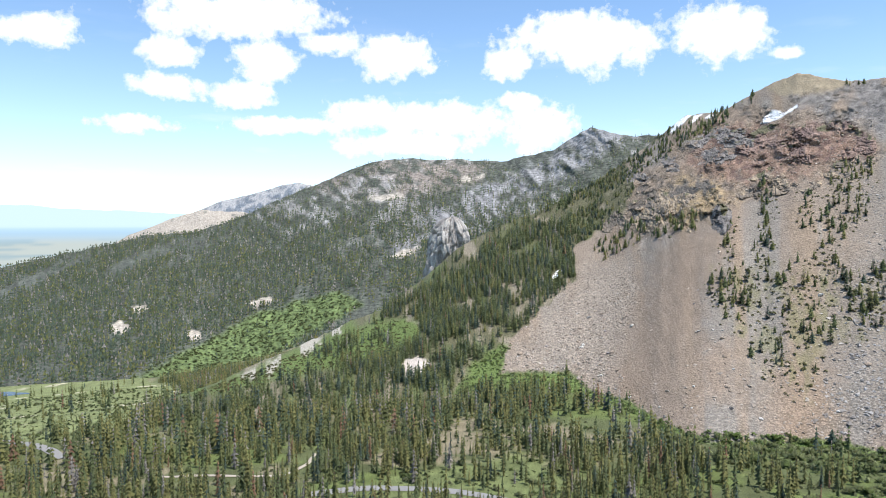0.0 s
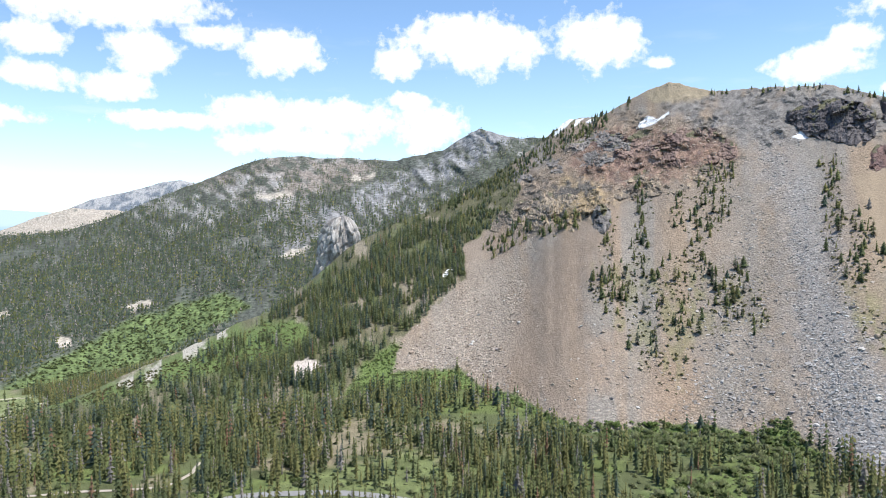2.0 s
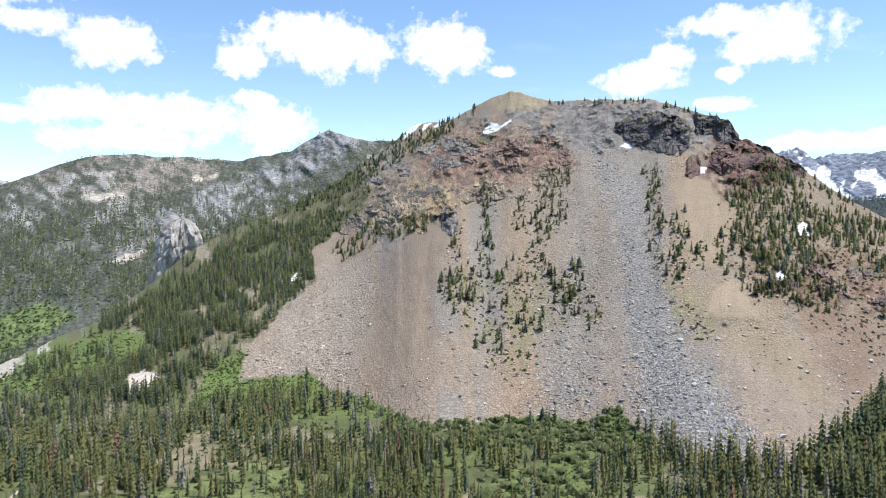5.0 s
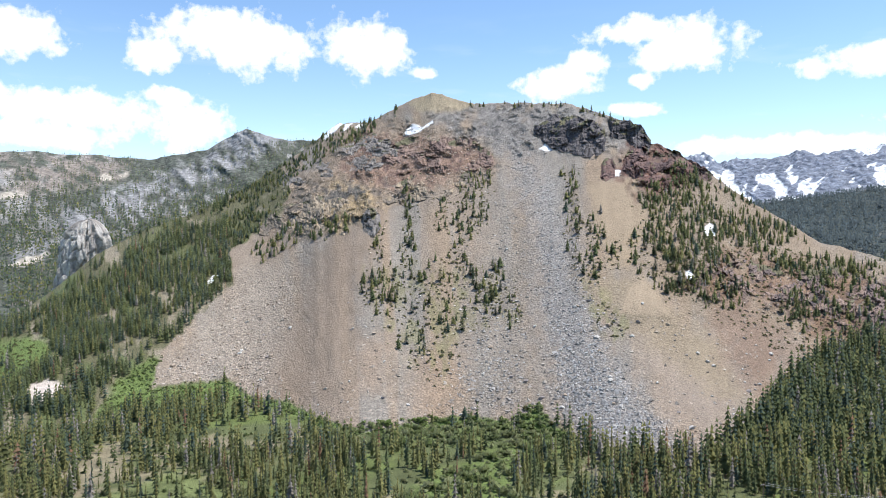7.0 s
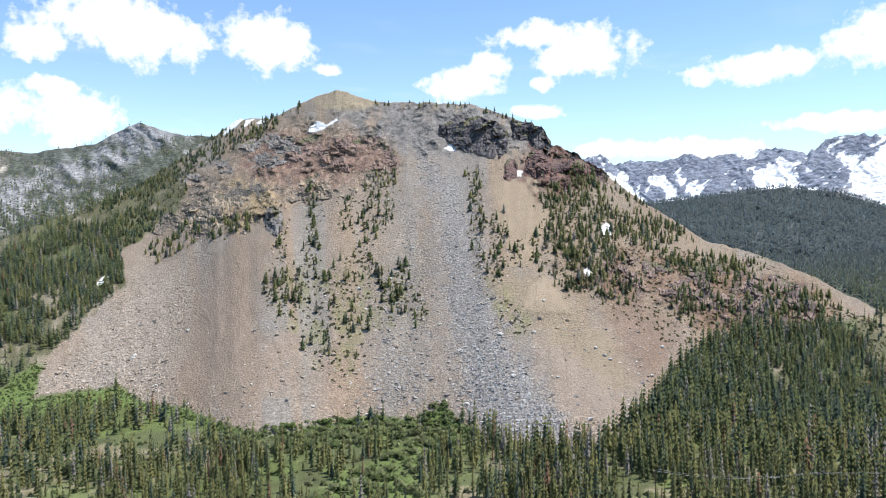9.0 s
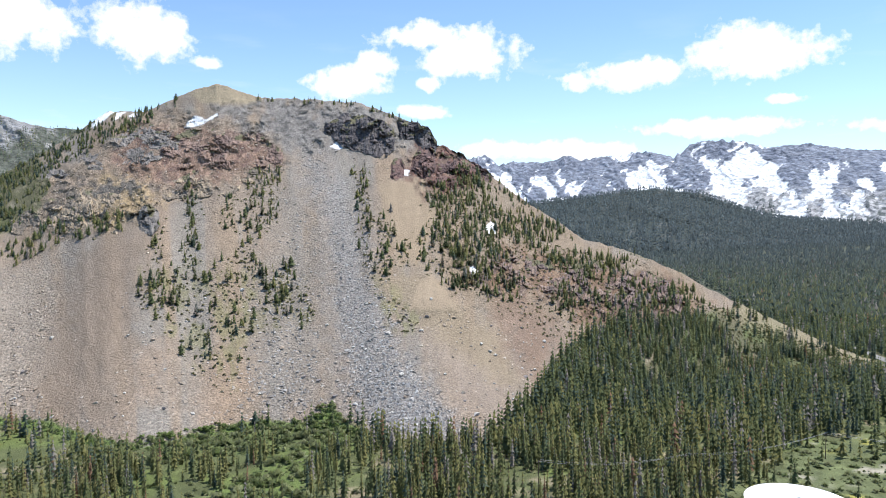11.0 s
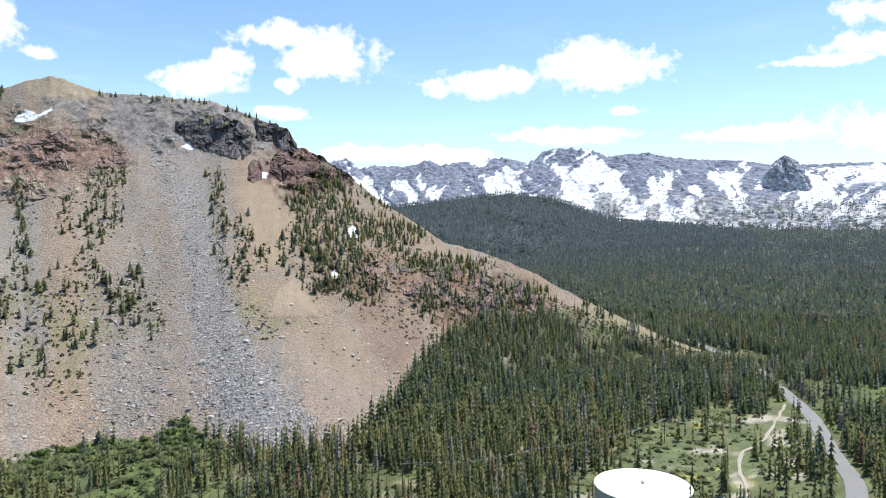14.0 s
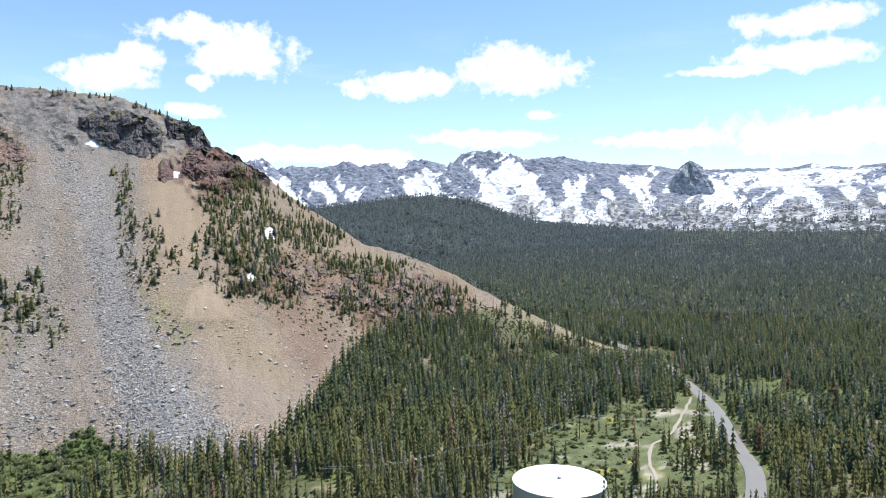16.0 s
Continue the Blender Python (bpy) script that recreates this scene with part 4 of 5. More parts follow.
def forest(name, x, y, z, h, templates, colours, label, spread=1.0, mat=None):
    """Many trees joined as one thing nobody could count."""
    V, F, C, N, at = [], [], [], [], 0
    leafy = mat is None or mat.name == "shrub_leaves"
    which = RNG.integers(0, len(templates), len(x))
    for k, (tv, tf, kind) in enumerate(templates):
        sel = np.nonzero(which == k)[0]
        if not len(sel):
            continue
        turn, wide = RNG.random(len(sel)) * 6.28, spread * (0.75 + 0.5 * RNG.random(len(sel)))
        c, s = np.cos(turn)[:, None], np.sin(turn)[:, None]
        hh = h[sel][:, None]
        vx = (tv[:, 0] * c - tv[:, 1] * s) * hh * wide[:, None] + x[sel][:, None]
        vy = (tv[:, 0] * s + tv[:, 1] * c) * hh * wide[:, None] + y[sel][:, None]
        vz = tv[:, 2] * hh + z[sel][:, None] - 0.2
        V.append(np.stack([vx, vy, vz], -1).reshape(-1, 3))
        if leafy:
            tn = bough_normals(tv)
            N.append(np.stack([tn[:, 0] * c - tn[:, 1] * s, tn[:, 0] * s + tn[:, 1] * c, tn[:, 2] + 0 * c], -1).reshape(-1, 3))
        F.append((tf[None] + (np.arange(len(sel)) * len(tv))[:, None, None]).reshape(-1, 3) + at)
        col = np.where(kind[None, :, None] == 0, np.array([0.11, 0.08, 0.06]), colours[sel][:, None, :])
        C.append(col.reshape(-1, 3))
        at += len(sel) * len(tv)
    me = mesh_of(name, np.concatenate(V), np.concatenate(F), np.concatenate(C), leafy, np.concatenate(N) if leafy else None)
    me.materials.append(mat or M_TREE)
    return tagged(new(name, me), label, "trees", kind="stuff")


MID = [conifer(8, 4, s, w, 0.08) for s, w in ((1, 0.125), (2, 0.16), (3, 0.14), (4, 0.11), (5, 0.13))]
PLAIN = [conifer(6, 3, s, w, 0.06, False) for s, w in ((6, 0.14), (7, 0.18), (8, 0.155), (9, 0.125), (10, 0.2))]
FARTREE = [conifer(3, 3, s, w, 0.06, False) for s, w in ((11, 0.2), (12, 0.25), (13, 0.17))]
TINY = [conifer(2, 3, s, w, 0.04, False) for s, w in ((14, 0.22), (15, 0.28), (16, 0.18))]
SMALL = [conifer(6, 4, s, w, 0.02) for s, w in ((21, 0.26), (22, 0.36), (23, 0.22))]


def off_paths(x, y, gap=5.0):
    keep = np.ones(len(x), bool)
    for i in range(0, len(x), 2000):
        q = slice(i, i + 2000)
        keep[q] = np.min(np.hypot(x[q][:, None] - PATHS[:, 0], y[q][:, None] - PATHS[:, 1]), 1) > gap
    return keep


def on_mountain(b, d):
    """True where the scree mountain or its spur stands over the valley floor."""
    return (d > line(scree_slope.foot, b) + 4) & (b > -24) & (b < 81) & (d < line(scree_slope.far, b) + 20)


# the valley forest
TANK_AT = (72.0, 231.0)
n = 66000
b = RNG.uniform(-42, 102, n)
d = np.sqrt(RNG.uniform(185 ** 2, 720 ** 2, n))
el = seen_from_lookout(b, d)
x, y = xy(b, d)
clump = fbm(x / 38, y / 38, 141, 3)
dense = np.maximum(ramp(clump, -0.5, -0.05), 0.85 * ramp(b, 6, -2) * ramp(clump, -0.8, -0.4))
dense = dense * (1 - 0.97 * inside(LEFT_MEADOW, b, el, 0.2, 0.4, 142))
dense = dense * (1 - (0.86 - 0.5 * ramp(fbm(x / 15, y / 15, 150), 0.05, 0.25)) * inside(TANK_CLEAR, b, el, 0.4, 0.3, 143))
dense = dense * (1 - 0.9 * inside(BUSH_CLEAR, b, el, 0.3, 0.4, 144)) * (1 - 0.75 * inside(LEFT_CLEAR, b, el, 0.3, 0.4, 145))
dense = dense * (1 - 0.8 * inside(GLADE_TWO, b, el, 0.3, 0.4, 146)) * (1 - 0.8 * inside(FOOT_BUSH, b, el, 0.2, 0.2, 147))
dense = dense * (0.9 + 0.1 * ramp(b, 30, 45))
dense = dense * (1 - 0.6 * ramp(b, 8, 13) * ramp(b, 40, 36) * ramp(d, 280, 300))
keep = (RNG.random(n) < dense) & off_paths(x, y) & ~on_mountain(b, d)
tx, ty = xy(*TANK_AT)
keep &= np.hypot(x - tx, y - ty) > 19
keep &= ~((np.abs(b - 72) < 5) & (d < 212) & (d > 195) & (RNG.random(n) < 0.8))
valley = np.c_[x, y, b, d][keep]

# trees on the mountain: the wooded spur, the lower flank, the lines of trees in the scree
n = 62000
b = RNG.uniform(-24, 81, n)
v = RNG.uniform(0.01, 1.0, n)
dd, _ = scree_slope.base(b, v)
el = scree_slope.elevation(b, v)
sx, sy = xy(b, dd)
clump = fbm(sx / 25, sy / 25, 151, 3)
bare = inside(SCREE, b, el, 0.05, 0.3, 25)
below = (el < -9) | (b > 60)
dense = (1 - bare) * np.where(b < 15, 0.15 + 0.75 * inside(WOOD_LEFT, b, el, 0.4, 0.4, 152), 0.44) * np.where(b < 30, ramp(clump, -0.4, 0.2), ramp(clump, -0.65, -0.15))
dense = dense * (1 - 0.85 * inside(SPUR_GREEN, b, el, 0.3, 0.5, 153)) * (1 - 0.96 * inside(FOOT_GREEN, b, el, 0.3, 0.2, 154))
dense = dense * (1 - 0.9 * inside(GLADE, b, el, 0.2, 0.3, 155)) * (1 - inside(PALE_PATCH, b, el, 0.2, 0.2, 156)) * (1 - 0.9 * inside(FOOT_BUSH, b, el, 0.2, 0.2, 157))
dense = dense * (1 - 0.85 * ramp(b, 57, 61) * ramp(line(scree_slope.crest, b) - el, 2.2, 1.1))
crest_gap = line(scree_slope.crest, b) - el
dense = np.where(b < -5, dense * ramp(crest_gap, 0.4, 1.6), dense)
dense = np.where((b > 6) & (b < 27), np.maximum(dense, 0.75 * inside(CREST_BAND, b, el, 0.3, 0.3, 158) * ramp(b, 25, 19)), dense)
lines = np.zeros(n)
for k, poly in enumerate(TREE_LINES):
    lines = np.maximum(lines, inside(poly, b, el, 0.25, 0.4, 160 + k))
lines = 0.22 * lines
lines = np.maximum(lines, 0.58 * inside(TREES_RIGHT, b, el, 0.4, 0.6, 175) * ramp(clump, -0.35, 0.15))
lines = np.maximum(lines, 0.24 * inside(TREES_RIGHT_TWO, b, el, 0.4, 0.6, 176) * ramp(clump, -0.25, 0.25))
lines = np.maximum(lines, 0.35 * inside(ROCK_TREES, b, el, 0.3, 0.4, 177))
lines = np.maximum(lines, 0.06 * inside(OLIVE_VEIL, b, el, 0.9, 1.0, 178))
snowy = np.zeros(n)
for poly in SNOW_PATCHES:
    snowy = np.maximum(snowy, inside(poly, b, el, 0.12, 0.05, 60))
scattered = RNG.random(n) < bare * lines * (1 - snowy)
wooded = (RNG.random(n) < dense * (1 - snowy) * (v > 0.0)) & ~scattered
slope_trees = np.c_[b, v][wooded]
line_trees = np.c_[b, v][scattered]

# single trees: the nearest stretch of the valley floor
near = np.argsort(valley[:, 3])[:195]
rest = np.ones(len(valley), bool)
rest[near] = False


def part(name, me, parent, label=""):
    ob = new(name, me)
    ob.parent = parent
    if label:
        ob["label"] = label
    return ob


def near_conifer_meshes(seed, leaf, dead):
    rng = np.random.default_rng(seed)
    tv, tf = [], []
    segs, rings = 6, 5
    for k in range(rings):
        f = k / (rings - 1)
        for j in range(segs):
            a = j * 6.283 / segs
            r = 0.016 * (1 - 0.92 * f)
            tv.append((r * math.cos(a) + 0.004 * math.sin(5 * f), r * math.sin(a), 0.97 * f))
    for k in range(rings - 1):
        for j in range(segs):
            p, q = k * segs + j, k * segs + (j + 1) % segs
            tf += [(p, q, q + segs), (p, q + segs, p + segs)]
    trunk = mesh_of("trunk", tv, tf, np.tile((0.13, 0.10, 0.075) if not dead else (0.2, 0.18, 0.16), (len(tv), 1)), True)
    trunk.materials.append(M_TREE)
    cv, cf, cc = [], [], []
    whorls = 13
    for k in range(whorls):
        f = k / whorls
        z = 0.1 + 0.88 * f
        count = 7 if f < 0.8 else 5
        reach = (0.18 * (1 - f) ** 0.75 + 0.014) * (0.6 + 0.4 * min(1, f * 4 + 0.2))
        for j in range(count):
            if dead and rng.random() < 0.45:
                continue
            a = rng.random() * 6.283
            out = reach * (0.65 + 0.6 * rng.random())
            droop = -0.32 * out + 0.2 * out * f
            w = out * (0.27 if not dead else 0.10)
            c, s = math.cos(a), math.sin(a)
            i = len(cv)
            for u, side, dz in ((0.0, 0.0, 0.016), (0.55, w, 0.3 * droop), (0.6, -w, 0.3 * droop), (1.0, 0.0, droop), (0.45, 0.0, 0.022), (0.5, 0.0, -0.02)):
                cv.append((u * out * c - side * s, u * out * s + side * c, z + dz + 0.004 * rng.normal()))
                cc.append(np.array(leaf) * (0.8 + 0.4 * rng.random()))
            cf += [(i, i + 4, i + 1), (i, i + 2, i + 4), (i + 4, i + 3, i + 1), (i + 4, i + 2, i + 3), (i, i + 1, i + 5), (i, i + 5, i + 2), (i + 5, i + 1, i + 3), (i + 5, i + 3, i + 2)]
    crown = mesh_of("crown", cv, cf, np.array(cc), True, bough_normals(cv))
    crown.materials.append(M_TREE)
    return trunk, crown


KINDS = [(near_conifer_meshes(40 + k, LEAF[c], c > 3), label) for k, (c, label) in enumerate((
    (0, "slender dark green pine in the valley forest"), (1, "slender green pine in the valley forest"), (2, "olive green pine in the valley forest"),
    (3, "dark bluish-green fir in the valley forest"), (4, "dead grey standing pine with thin bare branches")))]
for i in near:
    px, py, pb, pd = valley[i]
    (trunk, crown), label = KINDS[RNG.choice(5, p=(0.25, 0.28, 0.3, 0.11, 0.06))]
    h = RNG.uniform(8, 14.5)
    tree = tagged(new("conifer"), label, "tree", "valley conifers")
    tree.matrix_world = pose(px, py, float(ground_at(px, py)) - 0.15, 0, 0, RNG.uniform(0, 360)) @ Matrix.Diagonal((h * RNG.uniform(0.85, 1.15), h, h, 1))
    part("trunk", trunk, tree)
    part("crown", crown, tree)

lone = (line_trees[:, 1] < 0.55) & (line_trees[:, 0] > 17) & (RNG.random(len(line_trees)) < 0.5)
lone &= np.cumsum(lone) <= 100
for bb, vv in line_trees[lone]:
    px, py, pz = (float(q) for q in scree_slope.point(bb, vv))
    (trunk, crown), label = KINDS[RNG.choice(4)]
    h = RNG.uniform(4, 10)
    tree = tagged(new("conifer"), "lone dark green conifer rooted in the scree", "tree", "conifers on the scree")
    tree.matrix_world = pose(px, py, pz - 0.2, 0, 0, RNG.uniform(0, 360)) @ Matrix.Diagonal((h * 1.25, h * 1.25, h, 1))
    part("trunk", trunk, tree)
    part("crown", crown, tree)
line_trees = line_trees[~lone]

V = valley[rest]
odds = (0.23, 0.29, 0.30, 0.11, 0.05, 0.02)
for close, shapes, label in ((True, MID, "dense stand of slender olive green pines with some dead grey trunks"), (False, PLAIN, "dense stand of green pines farther across the valley")):
    W = V[(V[:, 3] < 275) == close]
    forest("valley_forest", W[:, 0], W[:, 1], ground_at(W[:, 0], W[:, 1]), RNG.uniform(5.5, 14.5, len(W)) * np.where(W[:, 2] < 38, 0.85, 1.0), shapes, np.where(((W[:, 2] > 58) & (W[:, 3] > 330))[:, None], leaf_colours(len(W), (0.38, 0.16, 0.06, 0.34, 0.05, 0.01), RNG), leaf_colours(len(W), odds, RNG)), label)
sb_, sv_ = slope_trees.T
px, py, pz = scree_slope.point(sb_, sv_)
high = np.where(sb_ < 20, RNG.uniform(4.5, 11, len(px)), RNG.uniform(6, 14, len(px)) * (1 - 0.3 * ramp(sb_, 55, 66)))
bushy = (sb_ > 10.5) & (sb_ < 30)
for q, shapes, share, odds_, label in ((bushy, SMALL, 0.5, (0.45, 0.2, 0.1, 0.25, 0.0, 0.0), "stunted dark conifers along the mountain's rocky crest"),
                                       (~bushy, PLAIN, 1.0, (0.44, 0.20, 0.07, 0.25, 0.03, 0.01), "dark green conifers covering the lower mountain flank")):
    forest("slope_forest", px[q], py[q], pz[q], share * high[q], shapes, leaf_colours(q.sum(), odds_, RNG), label, 1.15)
sb_, sv_ = line_trees.T
# a few stunted trees stand against the sky along the summit
top_b = np.concatenate([RNG.normal(mid, 0.7, 6) for mid in (30.6, 33.8, 36.2, 37.2, 38.8, 40.4, 42.4)])
sb_, sv_ = np.r_[sb_, top_b], np.r_[sv_, RNG.uniform(0.975, 1.0, len(top_b))]
px, py, pz = scree_slope.point(sb_, sv_)
forest("scree_conifers", px, py, pz, (2.2 + 5.5 * RNG.random(len(px)) ** 1.5) * np.where(sv_ > 0.97, 0.8, 1.0), SMALL, leaf_colours(len(px), (0.38, 0.3, 0.18, 0.12, 0.02, 0.0), RNG), "scattered dark green conifers growing in lines on the scree")

# the far forests
n = 34000
b = RNG.uniform(52, 102, n)
d = 540 * (3300 / 540) ** (RNG.random(n) ** 0.85)
el = seen_from_lookout(b, d)
x, y = xy(b, d)
keep = (b > np.interp(d, [500, 620, 1500, 3300], [77, 70, 60, 55])) & (RNG.random(n) < ramp(fbm(x / 60, y / 60, 181, 3), -0.75, -0.3)) & off_paths(x, y, 8.0) & ~on_mountain(b, d) & (d > 700 - 0 * d)
x, y, d, z = x[keep], y[keep], d[keep], ground_height(b, d)[keep]
# leaves turn bluer with distance: the haze is mixed into their colour
haze_share = 0.25 + 0.6 * ramp(d, 700, 1700)[:, None]
hue = leaf_colours(len(x), (0.34, 0.12, 0.04, 0.44, 0.05, 0.01), RNG) * (1 - haze_share) + haze_share * mix_colours(len(x), (0.066, 0.092, 0.108), (0.096, 0.124, 0.136), RNG)
for close, shapes, label in ((True, FARTREE, "dark green conifer forest filling the valley plain"), (False, TINY, "endless conifer forest far across the plain, tinted blue with haze")):
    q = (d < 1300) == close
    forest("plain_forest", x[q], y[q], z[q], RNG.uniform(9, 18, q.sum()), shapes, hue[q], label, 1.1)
n = 9500
b, v = RNG.uniform(44, 80, n), RNG.uniform(0.0, 1.03, n)
x, y, z = hill_slope.point(b, v)
# bluish needles: aerial haze is put into the tree colour
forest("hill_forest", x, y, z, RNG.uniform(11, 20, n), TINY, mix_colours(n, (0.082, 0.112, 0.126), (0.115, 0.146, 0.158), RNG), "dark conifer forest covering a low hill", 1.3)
n = 56000
b, v = RNG.uniform(-37, 22, n), RNG.uniform(0.0, 1.0, n) ** 0.9
el = back_slope.elevation(b, v)
dense = 0.95 - 0.35 * ramp(el, -3, 4)
dense = dense * (1 - 0.3 * inside(B_ROCK, b, el, 0.5, 0.8, 191)) * (1 - 0.98 * inside(B_GREEN, b, el, 0.25, 0.4, 87)) * (1 - 0.35 * inside(B_LIGHT, b, el, 0.6, 0.8, 192))
for k, poly in enumerate(B_PATCHES):
    dense = dense * (1 - inside(poly, b, el, 0.15, 0.35, 90 + k))
x, y, z = back_slope.point(b, v)
dense = dense * ramp(fbm(x / 45, z / 45, 193, 3), -0.6, 0.1)
keep = RNG.random(n) < dense
forest("ridge_forest", x[keep], y[keep], z[keep], RNG.uniform(5, 11, keep.sum()) * (1 - 0.4 * ramp(el[keep], -1, 5)), TINY, leaf_colours(keep.sum(), (0.30, 0.10, 0.04, 0.49, 0.07, 0.0), RNG), "dark conifer forest on the flank of the far ridge", 1.2)
n = 7000
b, v = RNG.uniform(46, 99, n), RNG.uniform(0.0, 0.42, n)
x, y, z = snow_slope.point(b, v)
keep = RNG.random(n) < ramp(fbm(x / 120, z / 60, 194, 3), -0.2, 0.3) * ramp(v, 0.45, 0.1)
# needles bluer than on near trees, with distance haze in the colour
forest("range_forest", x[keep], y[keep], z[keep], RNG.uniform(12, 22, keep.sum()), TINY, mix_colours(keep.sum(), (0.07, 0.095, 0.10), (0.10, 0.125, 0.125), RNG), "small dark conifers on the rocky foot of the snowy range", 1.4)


# ---- shrubs and stones ----
def lump(seed, rough=0.25, flat=0.8, cuts=1):
    bm = bmesh.new()
    bmesh.ops.create_icosphere(bm, subdivisions=cuts, radius=1.0)
    rng = np.random.default_rng(seed)
    for vert in bm.verts:
        k = 1 + rough * rng.normal()
        vert.co = Vector((vert.co.x * k, vert.co.y * k, vert.co.z * k * flat))
    tv = np.array([q.co[:] for q in bm.verts])
    tf = np.array([[q.index for q in f.verts] for f in bm.faces])
    bm.free()
    return tv, tf, np.ones(len(tv), int)


def shrub(seed, sprays=22):
    """A low dome of leafy sprays pointing outwards."""
    rng = np.random.default_rng(seed)
    tv, tf = [], []
    for k in range(sprays):
        a, up = rng.random() * 6.283, rng.random() ** 0.8 * 1.45
        way = np.array((math.cos(a) * math.cos(up), math.sin(a) * math.cos(up), 0.85 * math.sin(up)))
        across = np.array((-math.sin(a), math.cos(a), 0.5 * rng.normal()))
        tip = way * (0.85 + 0.35 * rng.random())
        root = way * 0.35 + (0, 0, 0.05)
        wide = 0.26 + 0.14 * rng.random()
        i = len(tv)
        one, two = root + across * wide, root - across * wide
        if np.dot(np.cross(one - tip, two - tip), way + (0, 0, 0.6)) < 0:
            one, two = two, one
        tv += [tip, one, two]
        tf.append((i, i + 1, i + 2))
    return np.array(tv), np.array(tf), np.ones(len(tv), int)


BUSH = [shrub(s) for s in (1, 2, 3, 4)]


def chip(seed):
    """A small angular stone of eight faces."""
    rng = np.random.default_rng(seed)
    tv = np.array([(1, 0, 0), (0, 1, 0), (-1, 0, 0), (0, -1, 0), (0.1, 0, 0.75), (0, 0.1, -0.6)]) * (0.7 + 0.6 * rng.random((6, 1))) + 0.2 * rng.normal(size=(6, 3))
    tf = np.array([(0, 1, 4), (1, 2, 4), (2, 3, 4), (3, 0, 4), (1, 0, 5), (2, 1, 5), (3, 2, 5), (0, 3, 5)])
    return tv, tf, np.ones(6, int)


ROCK = [chip(s) for s in range(4, 10)]
M_LEAF = material("shrub_leaves", tinted=True, rough=0.7, grain=0.35, contrast=0.5, bump=0.0, island=0.3, thin=0.5)


def scatter(name, x, y, z, size, templates, colours, label, mat, category):
    ob = forest(name, x, y, z, size, templates, colours, label, 1.0, mat)
    return tagged(ob, category=category)


n = 52000
b, v = RNG.uniform(-24, 80, n), RNG.uniform(0.0, 0.85, n)
el = scree_slope.elevation(b, v)
dense = np.maximum(0.75 * inside(FOOT_GREEN, b, el, 0.15, 0.25, 43), 0.95 * inside(FOOT_BUSH, b, el, 0.15, 0.2, 45))
dense = np.maximum(dense, 0.35 * inside(SPUR_GREEN, b, el, 0.3, 0.5, 42))
dense = np.maximum(dense, 0.32 * inside(OLIVE_VEIL, b, el, 0.9, 1.0, 40))
dense = np.maximum(dense, 0.3 * ramp(b, 60, 64))
dense = np.maximum(dense, 0.25 * inside(GREEN_PATCH, b, el, 0.3, 0.5, 41))
dense = np.maximum(dense, 0.4 * inside(TREES_RIGHT, b, el, 0.5, 0.5, 175))
dense = np.maximum(dense, 0.22 * inside(TREES_RIGHT_TWO, b, el, 0.5, 0.5, 176))
for k, poly in enumerate(TREE_LINES):
    dense = np.maximum(dense, 0.5 * inside(poly, b, el, 0.4, 0.6, 160 + k))
keep = RNG.random(n) < dense
x, y, z = scree_slope.point(b[keep], v[keep])
lush = inside(FOOT_BUSH, b, el, 0.3, 0.2, 45)[keep] + inside(FOOT_GREEN, b, el, 0.3, 0.2, 43)[keep]
size = 0.5 + 0.9 * RNG.random(keep.sum()) + 1.5 * inside(FOOT_BUSH, b, el, 0.3, 0.2, 45)[keep] * RNG.random(keep.sum())
col = np.where(lush[:, None] > 0.5, mix_colours(keep.sum(), (0.15, 0.22, 0.065), (0.24, 0.285, 0.14), RNG), mix_colours(keep.sum(), (0.125, 0.14, 0.062), (0.21, 0.20, 0.105), RNG))
scatter("slope_shrubs", x, y, z, size, BUSH, col, "low green shrubs at the foot of the scree and between the trees", M_LEAF, "shrubs")

n = 60000
b, d = RNG.uniform(-42, 102, n), np.sqrt(RNG.uniform(195 ** 2, 640 ** 2, n))
el = seen_from_lookout(b, d)
x, y = xy(b, d)
dense = 0.3 + 0.7 * inside(BUSH_CLEAR, b, el, 0.3, 0.3, 73) + 0.9 * inside(TANK_CLEAR, b, el, 0.3, 0.3, 74) * ramp(fbm(x / 14, y / 14, 201), -0.4, 0.1) + 0.45 * inside(LEFT_CLEAR, b, el, 0.3, 0.3, 77) + 0.8 * inside(FOOT_BUSH, b, el, 0.2, 0.2, 45)
keep = (RNG.random(n) < dense) & off_paths(x, y, 5.0) & ~on_mountain(b, d) & (np.hypot(x - tx, y - ty) > 18)
k = keep.sum()
willow = np.maximum(inside(BUSH_CLEAR, b, el, 0.3, 0.3, 73), inside(FOOT_BUSH, b, el, 0.2, 0.2, 45))[keep]
scatter("meadow_shrubs", x[keep], y[keep], ground_height(b, d)[keep], (0.5 + 1.5 * RNG.random(k) ** 2) * (1 + 0.8 * willow), BUSH, mix_colours(k, (0.12, 0.16, 0.058), (0.21, 0.23, 0.125), RNG) * (1 + 0.25 * willow[:, None]), "green and grey-green shrubs scattered over the meadow", M_LEAF, "shrubs")
n = 5000
b, v = RNG.uniform(-26, -6, n), RNG.uniform(0.0, 0.4, n)
el = back_slope.elevation(b, v)
keep = RNG.random(n) < 0.9 * inside(B_GREEN, b, el, 0.2, 0.3, 87)
x, y, z = back_slope.point(b[keep], v[keep])
scatter("far_shrubs", x, y, z, 1.0 + 2.0 * RNG.random(len(x)), BUSH, mix_colours(len(x), (0.125, 0.165, 0.065), (0.175, 0.20, 0.095), RNG), "bright green shrubs on the slope below the ridge", M_LEAF, "shrubs")

